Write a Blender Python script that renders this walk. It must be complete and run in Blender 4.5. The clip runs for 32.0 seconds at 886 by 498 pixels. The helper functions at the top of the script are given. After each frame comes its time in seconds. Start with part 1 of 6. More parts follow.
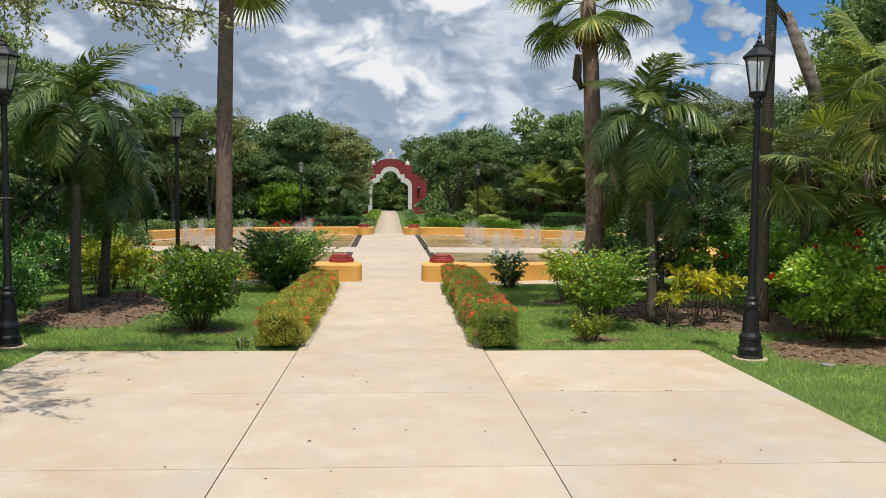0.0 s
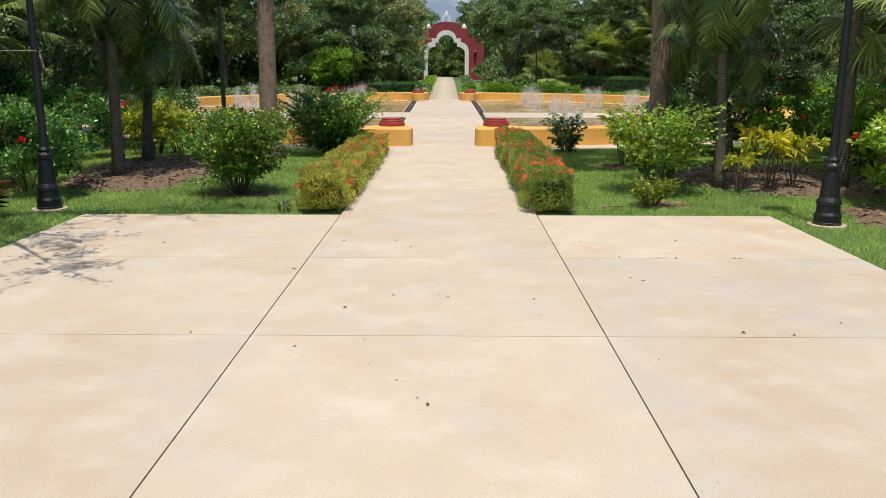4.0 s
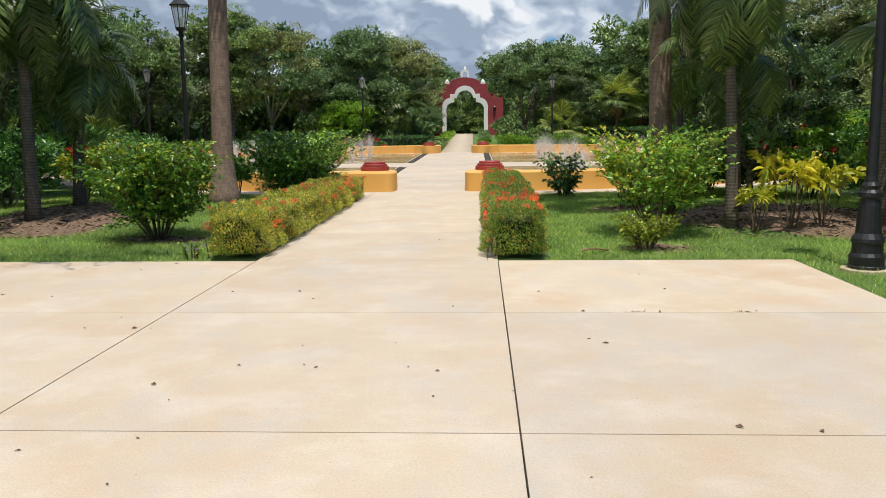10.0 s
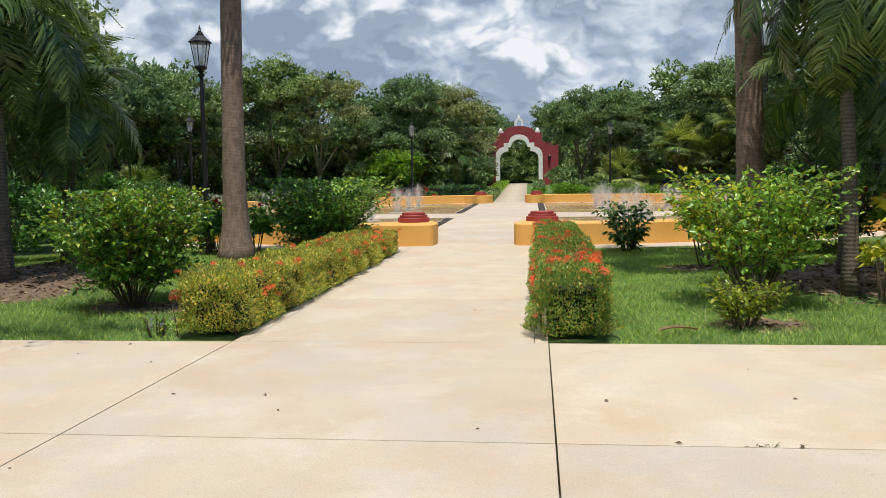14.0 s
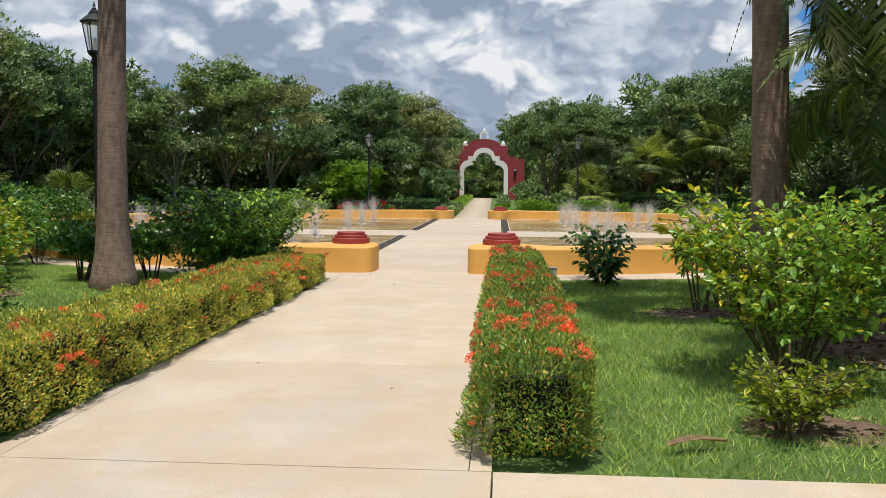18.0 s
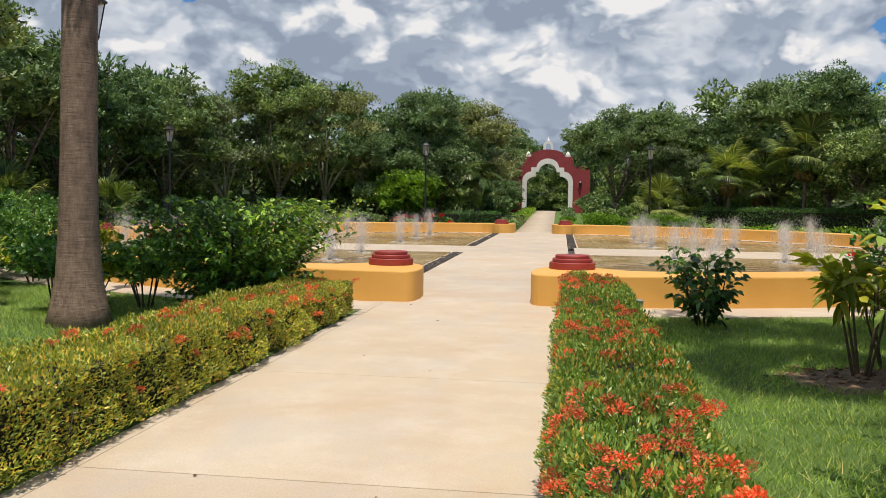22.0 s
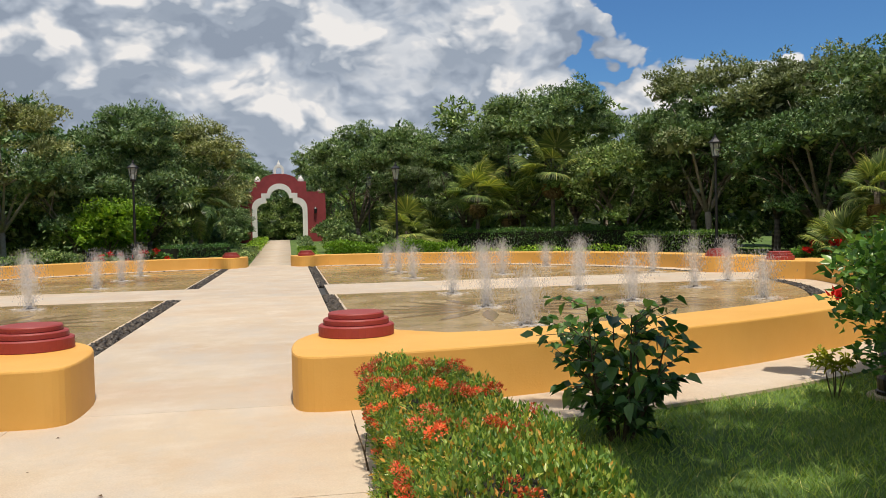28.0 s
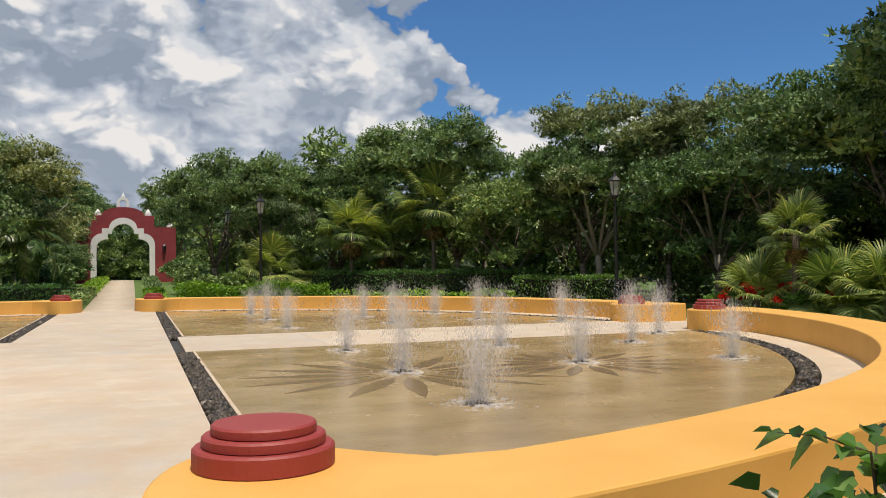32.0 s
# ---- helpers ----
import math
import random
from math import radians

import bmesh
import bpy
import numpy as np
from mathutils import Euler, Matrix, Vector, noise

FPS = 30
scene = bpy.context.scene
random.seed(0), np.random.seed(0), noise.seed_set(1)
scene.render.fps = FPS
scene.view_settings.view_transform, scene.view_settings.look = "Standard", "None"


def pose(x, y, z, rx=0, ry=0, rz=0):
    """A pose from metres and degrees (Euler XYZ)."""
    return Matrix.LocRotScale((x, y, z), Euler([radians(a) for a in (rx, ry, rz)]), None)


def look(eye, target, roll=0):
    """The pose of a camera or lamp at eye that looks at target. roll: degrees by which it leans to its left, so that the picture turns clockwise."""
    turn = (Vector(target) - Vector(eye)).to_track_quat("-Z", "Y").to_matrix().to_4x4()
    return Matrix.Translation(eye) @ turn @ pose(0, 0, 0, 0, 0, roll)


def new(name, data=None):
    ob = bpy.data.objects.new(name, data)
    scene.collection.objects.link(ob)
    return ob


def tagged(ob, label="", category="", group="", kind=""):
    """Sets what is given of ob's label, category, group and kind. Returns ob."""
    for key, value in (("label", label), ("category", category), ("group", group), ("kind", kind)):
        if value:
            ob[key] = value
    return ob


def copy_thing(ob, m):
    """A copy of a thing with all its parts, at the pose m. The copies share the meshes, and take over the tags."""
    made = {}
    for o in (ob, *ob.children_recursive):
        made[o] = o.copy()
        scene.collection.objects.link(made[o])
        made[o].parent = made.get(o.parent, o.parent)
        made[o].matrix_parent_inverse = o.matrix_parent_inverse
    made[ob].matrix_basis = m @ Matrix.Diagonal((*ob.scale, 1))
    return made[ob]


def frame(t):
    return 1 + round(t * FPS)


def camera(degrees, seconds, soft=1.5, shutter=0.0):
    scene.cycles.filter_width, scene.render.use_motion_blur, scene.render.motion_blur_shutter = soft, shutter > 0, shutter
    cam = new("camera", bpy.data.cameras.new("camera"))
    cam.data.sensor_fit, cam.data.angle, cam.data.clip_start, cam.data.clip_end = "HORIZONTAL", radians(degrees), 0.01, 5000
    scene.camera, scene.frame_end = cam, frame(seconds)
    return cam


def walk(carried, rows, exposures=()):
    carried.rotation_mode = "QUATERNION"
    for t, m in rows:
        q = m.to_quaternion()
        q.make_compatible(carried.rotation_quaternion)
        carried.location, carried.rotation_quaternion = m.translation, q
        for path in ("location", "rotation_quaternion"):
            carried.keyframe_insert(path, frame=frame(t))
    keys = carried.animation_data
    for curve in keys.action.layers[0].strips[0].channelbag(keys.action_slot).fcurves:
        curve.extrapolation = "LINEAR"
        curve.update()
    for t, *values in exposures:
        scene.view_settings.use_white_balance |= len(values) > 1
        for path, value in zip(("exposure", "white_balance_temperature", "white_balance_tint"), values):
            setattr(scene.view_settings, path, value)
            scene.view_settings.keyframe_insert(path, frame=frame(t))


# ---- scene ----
cam = camera(55.6, 32.0, soft=0.8)
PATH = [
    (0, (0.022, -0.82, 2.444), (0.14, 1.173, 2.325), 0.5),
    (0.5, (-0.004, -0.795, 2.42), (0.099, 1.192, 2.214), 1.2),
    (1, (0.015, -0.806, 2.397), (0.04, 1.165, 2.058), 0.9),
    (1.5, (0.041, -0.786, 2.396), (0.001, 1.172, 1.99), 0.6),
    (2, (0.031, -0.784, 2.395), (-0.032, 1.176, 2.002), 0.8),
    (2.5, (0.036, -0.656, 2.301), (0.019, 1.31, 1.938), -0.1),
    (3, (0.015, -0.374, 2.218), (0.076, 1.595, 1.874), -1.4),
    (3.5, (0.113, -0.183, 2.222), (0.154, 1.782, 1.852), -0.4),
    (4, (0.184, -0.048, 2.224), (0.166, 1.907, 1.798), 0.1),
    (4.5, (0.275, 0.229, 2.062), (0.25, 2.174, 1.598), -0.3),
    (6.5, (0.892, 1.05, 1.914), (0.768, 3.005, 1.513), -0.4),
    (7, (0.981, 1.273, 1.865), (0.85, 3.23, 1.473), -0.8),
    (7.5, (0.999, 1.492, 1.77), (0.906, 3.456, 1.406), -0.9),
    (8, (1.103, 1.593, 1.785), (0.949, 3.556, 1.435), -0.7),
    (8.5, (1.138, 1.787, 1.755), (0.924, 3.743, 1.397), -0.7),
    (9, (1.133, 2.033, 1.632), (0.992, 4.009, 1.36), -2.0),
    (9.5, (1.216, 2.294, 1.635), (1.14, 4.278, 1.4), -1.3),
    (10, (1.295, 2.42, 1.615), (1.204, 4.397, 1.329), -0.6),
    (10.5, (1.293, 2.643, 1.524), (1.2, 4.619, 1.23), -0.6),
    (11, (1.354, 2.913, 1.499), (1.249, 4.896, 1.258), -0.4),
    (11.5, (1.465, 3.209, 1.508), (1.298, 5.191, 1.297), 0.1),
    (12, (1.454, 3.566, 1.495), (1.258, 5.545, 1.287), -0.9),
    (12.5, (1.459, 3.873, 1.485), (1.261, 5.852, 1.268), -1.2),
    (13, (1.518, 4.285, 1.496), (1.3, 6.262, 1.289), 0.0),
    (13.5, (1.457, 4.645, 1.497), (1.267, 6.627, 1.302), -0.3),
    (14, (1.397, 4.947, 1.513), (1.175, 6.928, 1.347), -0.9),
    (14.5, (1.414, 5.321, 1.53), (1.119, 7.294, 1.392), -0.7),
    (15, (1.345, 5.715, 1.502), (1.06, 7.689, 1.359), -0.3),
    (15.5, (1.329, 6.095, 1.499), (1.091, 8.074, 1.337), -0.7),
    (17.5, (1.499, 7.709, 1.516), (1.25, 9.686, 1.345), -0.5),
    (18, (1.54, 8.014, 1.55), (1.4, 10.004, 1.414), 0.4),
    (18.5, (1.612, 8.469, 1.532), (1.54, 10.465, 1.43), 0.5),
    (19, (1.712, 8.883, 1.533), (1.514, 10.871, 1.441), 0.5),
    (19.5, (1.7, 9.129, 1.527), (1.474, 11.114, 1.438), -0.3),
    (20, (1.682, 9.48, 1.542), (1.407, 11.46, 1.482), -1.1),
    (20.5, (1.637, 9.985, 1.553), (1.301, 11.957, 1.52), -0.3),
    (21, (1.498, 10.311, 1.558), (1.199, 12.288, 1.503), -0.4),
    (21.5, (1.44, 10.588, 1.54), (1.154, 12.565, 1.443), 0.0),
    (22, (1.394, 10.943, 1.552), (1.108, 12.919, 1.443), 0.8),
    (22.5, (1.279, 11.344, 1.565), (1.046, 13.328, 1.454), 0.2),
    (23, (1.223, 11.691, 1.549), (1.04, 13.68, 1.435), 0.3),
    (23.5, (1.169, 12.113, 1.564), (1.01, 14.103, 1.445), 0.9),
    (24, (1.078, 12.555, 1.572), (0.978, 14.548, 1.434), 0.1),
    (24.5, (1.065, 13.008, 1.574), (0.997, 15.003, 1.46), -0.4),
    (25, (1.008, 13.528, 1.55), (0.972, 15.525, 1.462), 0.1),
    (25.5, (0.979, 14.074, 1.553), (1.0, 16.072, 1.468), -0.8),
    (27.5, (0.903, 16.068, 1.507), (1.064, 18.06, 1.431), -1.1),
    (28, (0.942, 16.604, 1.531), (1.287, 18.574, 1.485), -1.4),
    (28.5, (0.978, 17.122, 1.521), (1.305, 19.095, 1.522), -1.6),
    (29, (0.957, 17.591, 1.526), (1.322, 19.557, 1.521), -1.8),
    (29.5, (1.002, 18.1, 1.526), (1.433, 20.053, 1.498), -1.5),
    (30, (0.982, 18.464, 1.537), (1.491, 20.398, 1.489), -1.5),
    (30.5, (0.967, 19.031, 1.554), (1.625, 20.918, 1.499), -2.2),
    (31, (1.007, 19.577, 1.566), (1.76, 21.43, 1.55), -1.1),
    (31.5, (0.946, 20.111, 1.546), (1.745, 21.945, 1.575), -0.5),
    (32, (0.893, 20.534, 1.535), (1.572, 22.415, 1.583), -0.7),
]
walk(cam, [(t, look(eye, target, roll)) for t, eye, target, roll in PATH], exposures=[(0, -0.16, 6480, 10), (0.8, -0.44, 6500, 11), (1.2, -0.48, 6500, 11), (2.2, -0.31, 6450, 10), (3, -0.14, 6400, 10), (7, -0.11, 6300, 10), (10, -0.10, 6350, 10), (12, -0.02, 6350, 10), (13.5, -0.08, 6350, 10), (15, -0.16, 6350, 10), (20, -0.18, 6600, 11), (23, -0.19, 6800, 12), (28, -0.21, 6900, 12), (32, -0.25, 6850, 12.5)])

# ---- world and sun ----
SUN_EL, SUN_AZ = 73.0, 172.0          # degrees; azimuth from +y towards +x
world = bpy.data.worlds.new("world")
scene.world = world
world.use_nodes = True


def build_sky():
    nt = world.node_tree
    nt.nodes.clear()
    N, L = nt.nodes.new, nt.links.new

    def math_node(op, a, b=0.0, clamp=False):
        n = N("ShaderNodeMath")
        n.operation, n.use_clamp = op, clamp
        for i, v in enumerate((a, b)):
            if isinstance(v, (int, float)):
                n.inputs[i].default_value = v
            else:
                L(v, n.inputs[i])
        return n.outputs[0]

    def rng(v, a, b, c, d, smooth=True):
        n = N("ShaderNodeMapRange")
        n.interpolation_type = "SMOOTHSTEP" if smooth else "LINEAR"
        L(v, n.inputs[0])
        for i, x in enumerate((a, b, c, d)):
            n.inputs[i + 1].default_value = x
        return n.outputs[0]

    out, bg = N("ShaderNodeOutputWorld"), N("ShaderNodeBackground")
    sky = N("ShaderNodeTexSky")
    sky.sky_type, sky.sun_disc = "NISHITA", False
    sky.sun_elevation, sky.sun_rotation = radians(SUN_EL), radians(SUN_AZ)
    sky.air_density, sky.dust_density, sky.ozone_density = 1.0, 0.6, 2.0
    scale = N("ShaderNodeVectorMath")
    scale.operation = "SCALE"
    L(sky.outputs[0], scale.inputs[0])
    scale.inputs[3].default_value = 0.10
    tint = N("ShaderNodeVectorMath")
    tint.operation = "MULTIPLY"
    L(scale.outputs[0], tint.inputs[0])
    tint.inputs[1].default_value = (0.46, 0.85, 1.25)
    tc, sep = N("ShaderNodeTexCoord"), N("ShaderNodeSeparateXYZ")
    L(tc.outputs["Generated"], sep.inputs[0])

    def noise_node(size, detail, rough, offset, stretch=(1.0, 1.0, 1.4)):
        mp = N("ShaderNodeMapping")
        L(tc.outputs["Generated"], mp.inputs[0])
        mp.inputs["Location"].default_value, mp.inputs["Scale"].default_value = offset, stretch
        n = N("ShaderNodeTexNoise")
        L(mp.outputs[0], n.inputs["Vector"])
        n.inputs["Scale"].default_value, n.inputs["Detail"].default_value, n.inputs["Roughness"].default_value = size, detail, rough
        return n.outputs["Fac"]

    def billow(offset):
        """Cauliflower heads: rounded cells of several sizes, pushed about by noise."""
        mp = N("ShaderNodeMapping")
        L(tc.outputs["Generated"], mp.inputs[0])
        mp.inputs["Location"].default_value, mp.inputs["Scale"].default_value = offset, (1.0, 1.0, 1.5)
        wob = N("ShaderNodeTexNoise")
        L(mp.outputs[0], wob.inputs["Vector"])
        wob.inputs["Scale"].default_value, wob.inputs["Detail"].default_value = 9.0, 4.0
        add = N("ShaderNodeVectorMath")
        add.operation = "MULTIPLY_ADD"
        L(wob.outputs["Color"], add.inputs[0])
        add.inputs[1].default_value = (0.11, 0.11, 0.11)
        L(mp.outputs[0], add.inputs[2])
        v = N("ShaderNodeTexVoronoi")
        v.feature = "SMOOTH_F1"
        L(add.outputs[0], v.inputs["Vector"])
        v.inputs["Scale"].default_value, v.inputs["Detail"].default_value, v.inputs["Roughness"].default_value = 8.0, 3.5, 0.54
        v.inputs["Smoothness"].default_value = 0.35
        return math_node("SUBTRACT", 1.0, v.outputs["Distance"])

    def cloud(offset):
        return math_node("ADD", math_node("MULTIPLY", noise_node(3.6, 8.0, 0.52, offset), 0.55), math_node("MULTIPLY", billow(offset), 0.45))

    def ramp_node(v, *stops):
        n = N("ShaderNodeValToRGB")
        L(v, n.inputs[0])
        e = n.color_ramp.elements
        while len(e) < len(stops):
            e.new(0.5)
        for el, (at, c) in zip(e, stops):
            el.position, el.color = at, (*c, 1)
        return n.outputs[0]

    def blend(f, a, b):
        n = N("ShaderNodeMix")
        n.data_type = "RGBA"
        L(f, n.inputs[0])
        L(a, n.inputs[6])
        L(b, n.inputs[7])
        return n.outputs[2]

    big, above = cloud((3.1, 1.7, 0.4)), cloud((3.115, 1.69, 0.45))
    fine = math_node("SUBTRACT", billow((3.1, 1.7, 0.4)), billow((3.105, 1.695, 0.418)))
    broad = noise_node(2.4, 3.0, 0.5, (7.1, 0.7, 1.4))
    # the open blue: to the right of the walk, above the tops of the farther heaps
    right = rng(sep.outputs[0], 0.280, 0.360, 0.0, 1.0)
    tilt = math_node("ADD", sep.outputs[2], math_node("MULTIPLY", sep.outputs[0], 0.42))
    high = rng(tilt, 0.355, 0.425, 0.0, 1.0)
    clear = math_node("MULTIPLY", right, high)
    mask = rng(math_node("SUBTRACT", big, math_node("MULTIPLY", clear, 0.42)), 0.06, 0.10, 0.0, 1.0)
    # a soft grey deck behind, and bright heaps with sharp heads before it
    deck = ramp_node(math_node("ADD", math_node("ADD", math_node("MULTIPLY", broad, 1.3), math_node("ADD", math_node("MULTIPLY", big, 1.5), -0.50)), math_node("ADD", math_node("MULTIPLY", math_node("SUBTRACT", big, above), 1.6), math_node("MULTIPLY", fine, 0.55))),
                     (0.12, (0.31, 0.385, 0.50)), (0.42, (0.47, 0.555, 0.675)), (0.72, (0.74, 0.80, 0.875)))
    lit = math_node("ADD", math_node("MULTIPLY", math_node("SUBTRACT", big, above), 2.6), math_node("MULTIPLY", fine, 2.4))
    lit = math_node("ADD", math_node("ADD", lit, -0.40), math_node("ADD", math_node("MULTIPLY", right, 0.10), noise_node(7.0, 7.0, 0.62, (1.3, 4.1, 2.2))))
    heap = ramp_node(lit, (0.10, (0.36, 0.44, 0.555)), (0.42, (0.54, 0.615, 0.715)), (0.72, (0.75, 0.80, 0.865)), (1.0, (0.95, 0.965, 0.98)))
    front = rng(math_node("ADD", big, math_node("MULTIPLY", right, 0.07)), 0.25, 0.35, 0.0, 1.0)
    ramp = blend(front, deck, heap)
    mix = N("ShaderNodeMix")
    mix.data_type = "RGBA"
    L(mask, mix.inputs[0])
    L(tint.outputs[0], mix.inputs[6])
    L(ramp, mix.inputs[7])
    L(mix.outputs[2], bg.inputs[0])
    bg.inputs[1].default_value = 1.0
    L(bg.outputs[0], out.inputs[0])


build_sky()
sun = new("sun", bpy.data.lights.new("sun", "SUN"))
sun.data.energy, sun.data.angle, sun.data.color = 4.45, radians(0.53), (1.0, 0.94, 0.84)
sun_dir = Vector((math.sin(radians(SUN_AZ)) * math.cos(radians(SUN_EL)), math.cos(radians(SUN_AZ)) * math.cos(radians(SUN_EL)), math.sin(radians(SUN_EL))))
sun.matrix_world = look(sun_dir * 100, (0, 0, 0))

# ---- materials ----


class Mat:
    """A node material under way: a Principled shader and short ways to add nodes."""

    def __init__(self, name, rough=0.6, metal=0.0, spec=0.5):
        self.m = bpy.data.materials.new(name)
        self.m.use_nodes = True
        self.t = self.m.node_tree
        self.b = self.t.nodes["Principled BSDF"]
        self.out = self.t.nodes["Material Output"]
        self.set("Roughness", rough), self.set("Metallic", metal), self.set("Specular IOR Level", spec)

    def node(self, kind):
        return self.t.nodes.new(kind)

    def link(self, a, b):
        self.t.links.new(a, b)

    def set(self, key, v):
        if isinstance(v, (int, float, tuple)):
            self.b.inputs[key].default_value = v
        else:
            self.link(v, self.b.inputs[key])

    def coord(self, kind="Object", stretch=(1, 1, 1)):
        c, mp = self.node("ShaderNodeTexCoord"), self.node("ShaderNodeMapping")
        if kind == "World":
            g = self.node("ShaderNodeNewGeometry")
            self.link(g.outputs["Position"], mp.inputs[0])
        else:
            self.link(c.outputs[kind], mp.inputs[0])
        mp.inputs["Scale"].default_value = stretch
        return mp.outputs[0]

    def noise(self, size, detail=4.0, rough=0.55, kind="World", stretch=(1, 1, 1)):
        n = self.node("ShaderNodeTexNoise")
        self.link(self.coord(kind, stretch), n.inputs["Vector"])
        n.inputs["Scale"].default_value, n.inputs["Detail"].default_value, n.inputs["Roughness"].default_value = size, detail, rough
        return n.outputs["Fac"]

    def ramp(self, v, *stops):
        n = self.node("ShaderNodeValToRGB")
        self.link(v, n.inputs[0])
        e = n.color_ramp.elements
        while len(e) < len(stops):
            e.new(0.5)
        for el, (p, c) in zip(e, stops):
            el.position, el.color = p, (*c, 1) if len(c) == 3 else c
        return n.outputs[0]

    def mix(self, f, a, b, how="MIX"):
        n = self.node("ShaderNodeMix")
        n.data_type, n.blend_type = "RGBA", how
        for i, v in ((0, f), (6, a), (7, b)):
            if isinstance(v, tuple):
                n.inputs[i].default_value = (*v, 1)
            elif isinstance(v, (int, float)):
                n.inputs[i].default_value = v
            else:
                self.link(v, n.inputs[i])
        return n.outputs[2]

    def bump(self, v, strength, distance=0.01):
        n = self.node("ShaderNodeBump")
        n.inputs["Strength"].default_value, n.inputs["Distance"].default_value = strength, distance
        self.link(v, n.inputs["Height"])
        self.link(n.outputs[0], self.b.inputs["Normal"])

    def island(self):
        return self.node("ShaderNodeNewGeometry").outputs["Random Per Island"]

    def piece(self):
        return self.node("ShaderNodeObjectInfo").outputs["Random"]


G1, G0 = (1, 1, 1), (0, 0, 0)


def concrete(name, a, b, c, dirt=(0.36, 0.30, 0.22), rough=0.75):
    k = Mat(name, rough)
    broad = k.ramp(k.noise(0.55, 5, 0.62), (0.30, a), (0.52, b), (0.74, c))
    patch = k.ramp(k.noise(1.3, 8, 0.70), (0.47, G0), (0.66, (0.85, 0.85, 0.85)))
    col = k.mix(patch, broad, (a[0] * 1.06, a[1] * 1.10, a[2] * 1.18))
    warm = k.ramp(k.noise(0.62, 7, 0.66), (0.48, G0), (0.72, (0.60, 0.60, 0.60)))
    col = k.mix(warm, col, (c[0] * 0.98, c[1] * 0.93, c[2] * 0.95))
    spots = k.ramp(k.noise(6.5, 7, 0.78), (0.60, G0), (0.84, (0.5, 0.5, 0.5)))
    col = k.mix(spots, col, dirt)
    stain = k.ramp(k.noise(2.4, 9, 0.74), (0.52, G0), (0.72, (0.42, 0.42, 0.42)))
    col = k.mix(stain, col, (a[0] * 0.80, a[1] * 0.83, a[2] * 0.88))
    worn = k.ramp(k.noise(0.95, 10, 0.72, stretch=(1.0, 0.6, 1)), (0.48, G0), (0.64, (0.72, 0.72, 0.72)))
    col = k.mix(worn, col, (a[0] * 0.86, a[1] * 0.91, a[2] * 1.02))
    grain = k.ramp(k.noise(75, 3, 0.8), (0.30, (0.85, 0.85, 0.84)), (0.70, (1.10, 1.10, 1.10)))
    col = k.mix(1.0, col, grain, "MULTIPLY")
    specks = k.ramp(k.noise(24, 2, 0.5), (0.72, G0), (0.78, (0.55, 0.55, 0.55)))
    col = k.mix(specks, col, tuple(v * 0.8 for v in dirt))
    tint = k.ramp(k.piece(), (0.0, (0.94, 0.94, 0.95)), (1.0, (1.04, 1.02, 0.99)))
    k.set("Base Color", k.mix(1.0, col, tint, "MULTIPLY"))
    k.bump(k.noise(130, 4, 0.7), 0.25, 0.004)
    return k.m


M_SLAB = concrete("pale concrete", (0.618, 0.522, 0.405), (0.582, 0.474, 0.352), (0.545, 0.408, 0.275))
M_STEP = concrete("weathered stone", (0.30, 0.27, 0.22), (0.22, 0.20, 0.17), (0.12, 0.11, 0.10), (0.05, 0.05, 0.045))
M_JOINT = concrete("joint", (0.15, 0.12, 0.09), (0.11, 0.09, 0.07), (0.08, 0.06, 0.05))
M_APRON = concrete("pool concrete", (0.64, 0.53, 0.39), (0.60, 0.48, 0.34), (0.52, 0.385, 0.25))


def paint(name, col, dark, rough=0.62, relief=0.35):
    k = Mat(name, rough)
    v = k.ramp(k.noise(1.1, 5, 0.6), (0.3, dark), (0.62, col))
    st = k.ramp(k.noise(3.0, 6, 0.7, stretch=(1, 1, 0.25)), (0.60, G0), (0.86, (0.4, 0.4, 0.4)))
    k.set("Base Color", k.mix(st, v, tuple(x * 0.72 for x in col)))
    k.bump(k.noise(45, 5, 0.65), relief, 0.006)
    return k.m


M_YELLOW = paint("ochre yellow paint", (0.78, 0.43, 0.105), (0.72, 0.375, 0.08))
M_RED = paint("oxide red paint", (0.34, 0.050, 0.045), (0.29, 0.040, 0.036), 0.55)
M_ARCHRED = paint("dark red stucco", (0.30, 0.040, 0.045), (0.23, 0.030, 0.034), 0.7)
M_WHITE = paint("white stucco", (0.86, 0.84, 0.80), (0.76, 0.74, 0.70), 0.7)


def water_floor():
    k = Mat("wet pool floor", 0.12)
    a = k.ramp(k.noise(0.35, 5, 0.6, stretch=(1, 1.8, 1)), (0.32, (0.31, 0.215, 0.105)), (0.55, (0.43, 0.31, 0.155)), (0.78, (0.53, 0.40, 0.215)))
    k.set("Base Color", a)
    k.set("Roughness", k.ramp(k.noise(0.8, 4, 0.6), (0.35, (0.10, 0.10, 0.10)), (0.75, (0.38, 0.38, 0.38))))
    k.bump(k.noise(7.0, 4, 0.6, stretch=(1, 2.5, 1)), 0.22, 0.02)
    return k.m


M_POOL = water_floor()


def plain(name, col, rough=0.5, metal=0.0, var=0.25, size=6.0, relief=0.0):
    k = Mat(name, rough, metal)
    k.set("Base Color", k.ramp(k.noise(size, 5, 0.65), (0.3, tuple(v * (1 - var) for v in col)), (0.7, tuple(min(1, v * (1 + var * 0.6)) for v in col))))
    if relief:
        k.bump(k.noise(size * 9, 4, 0.6), relief, 0.01)
    return k.m


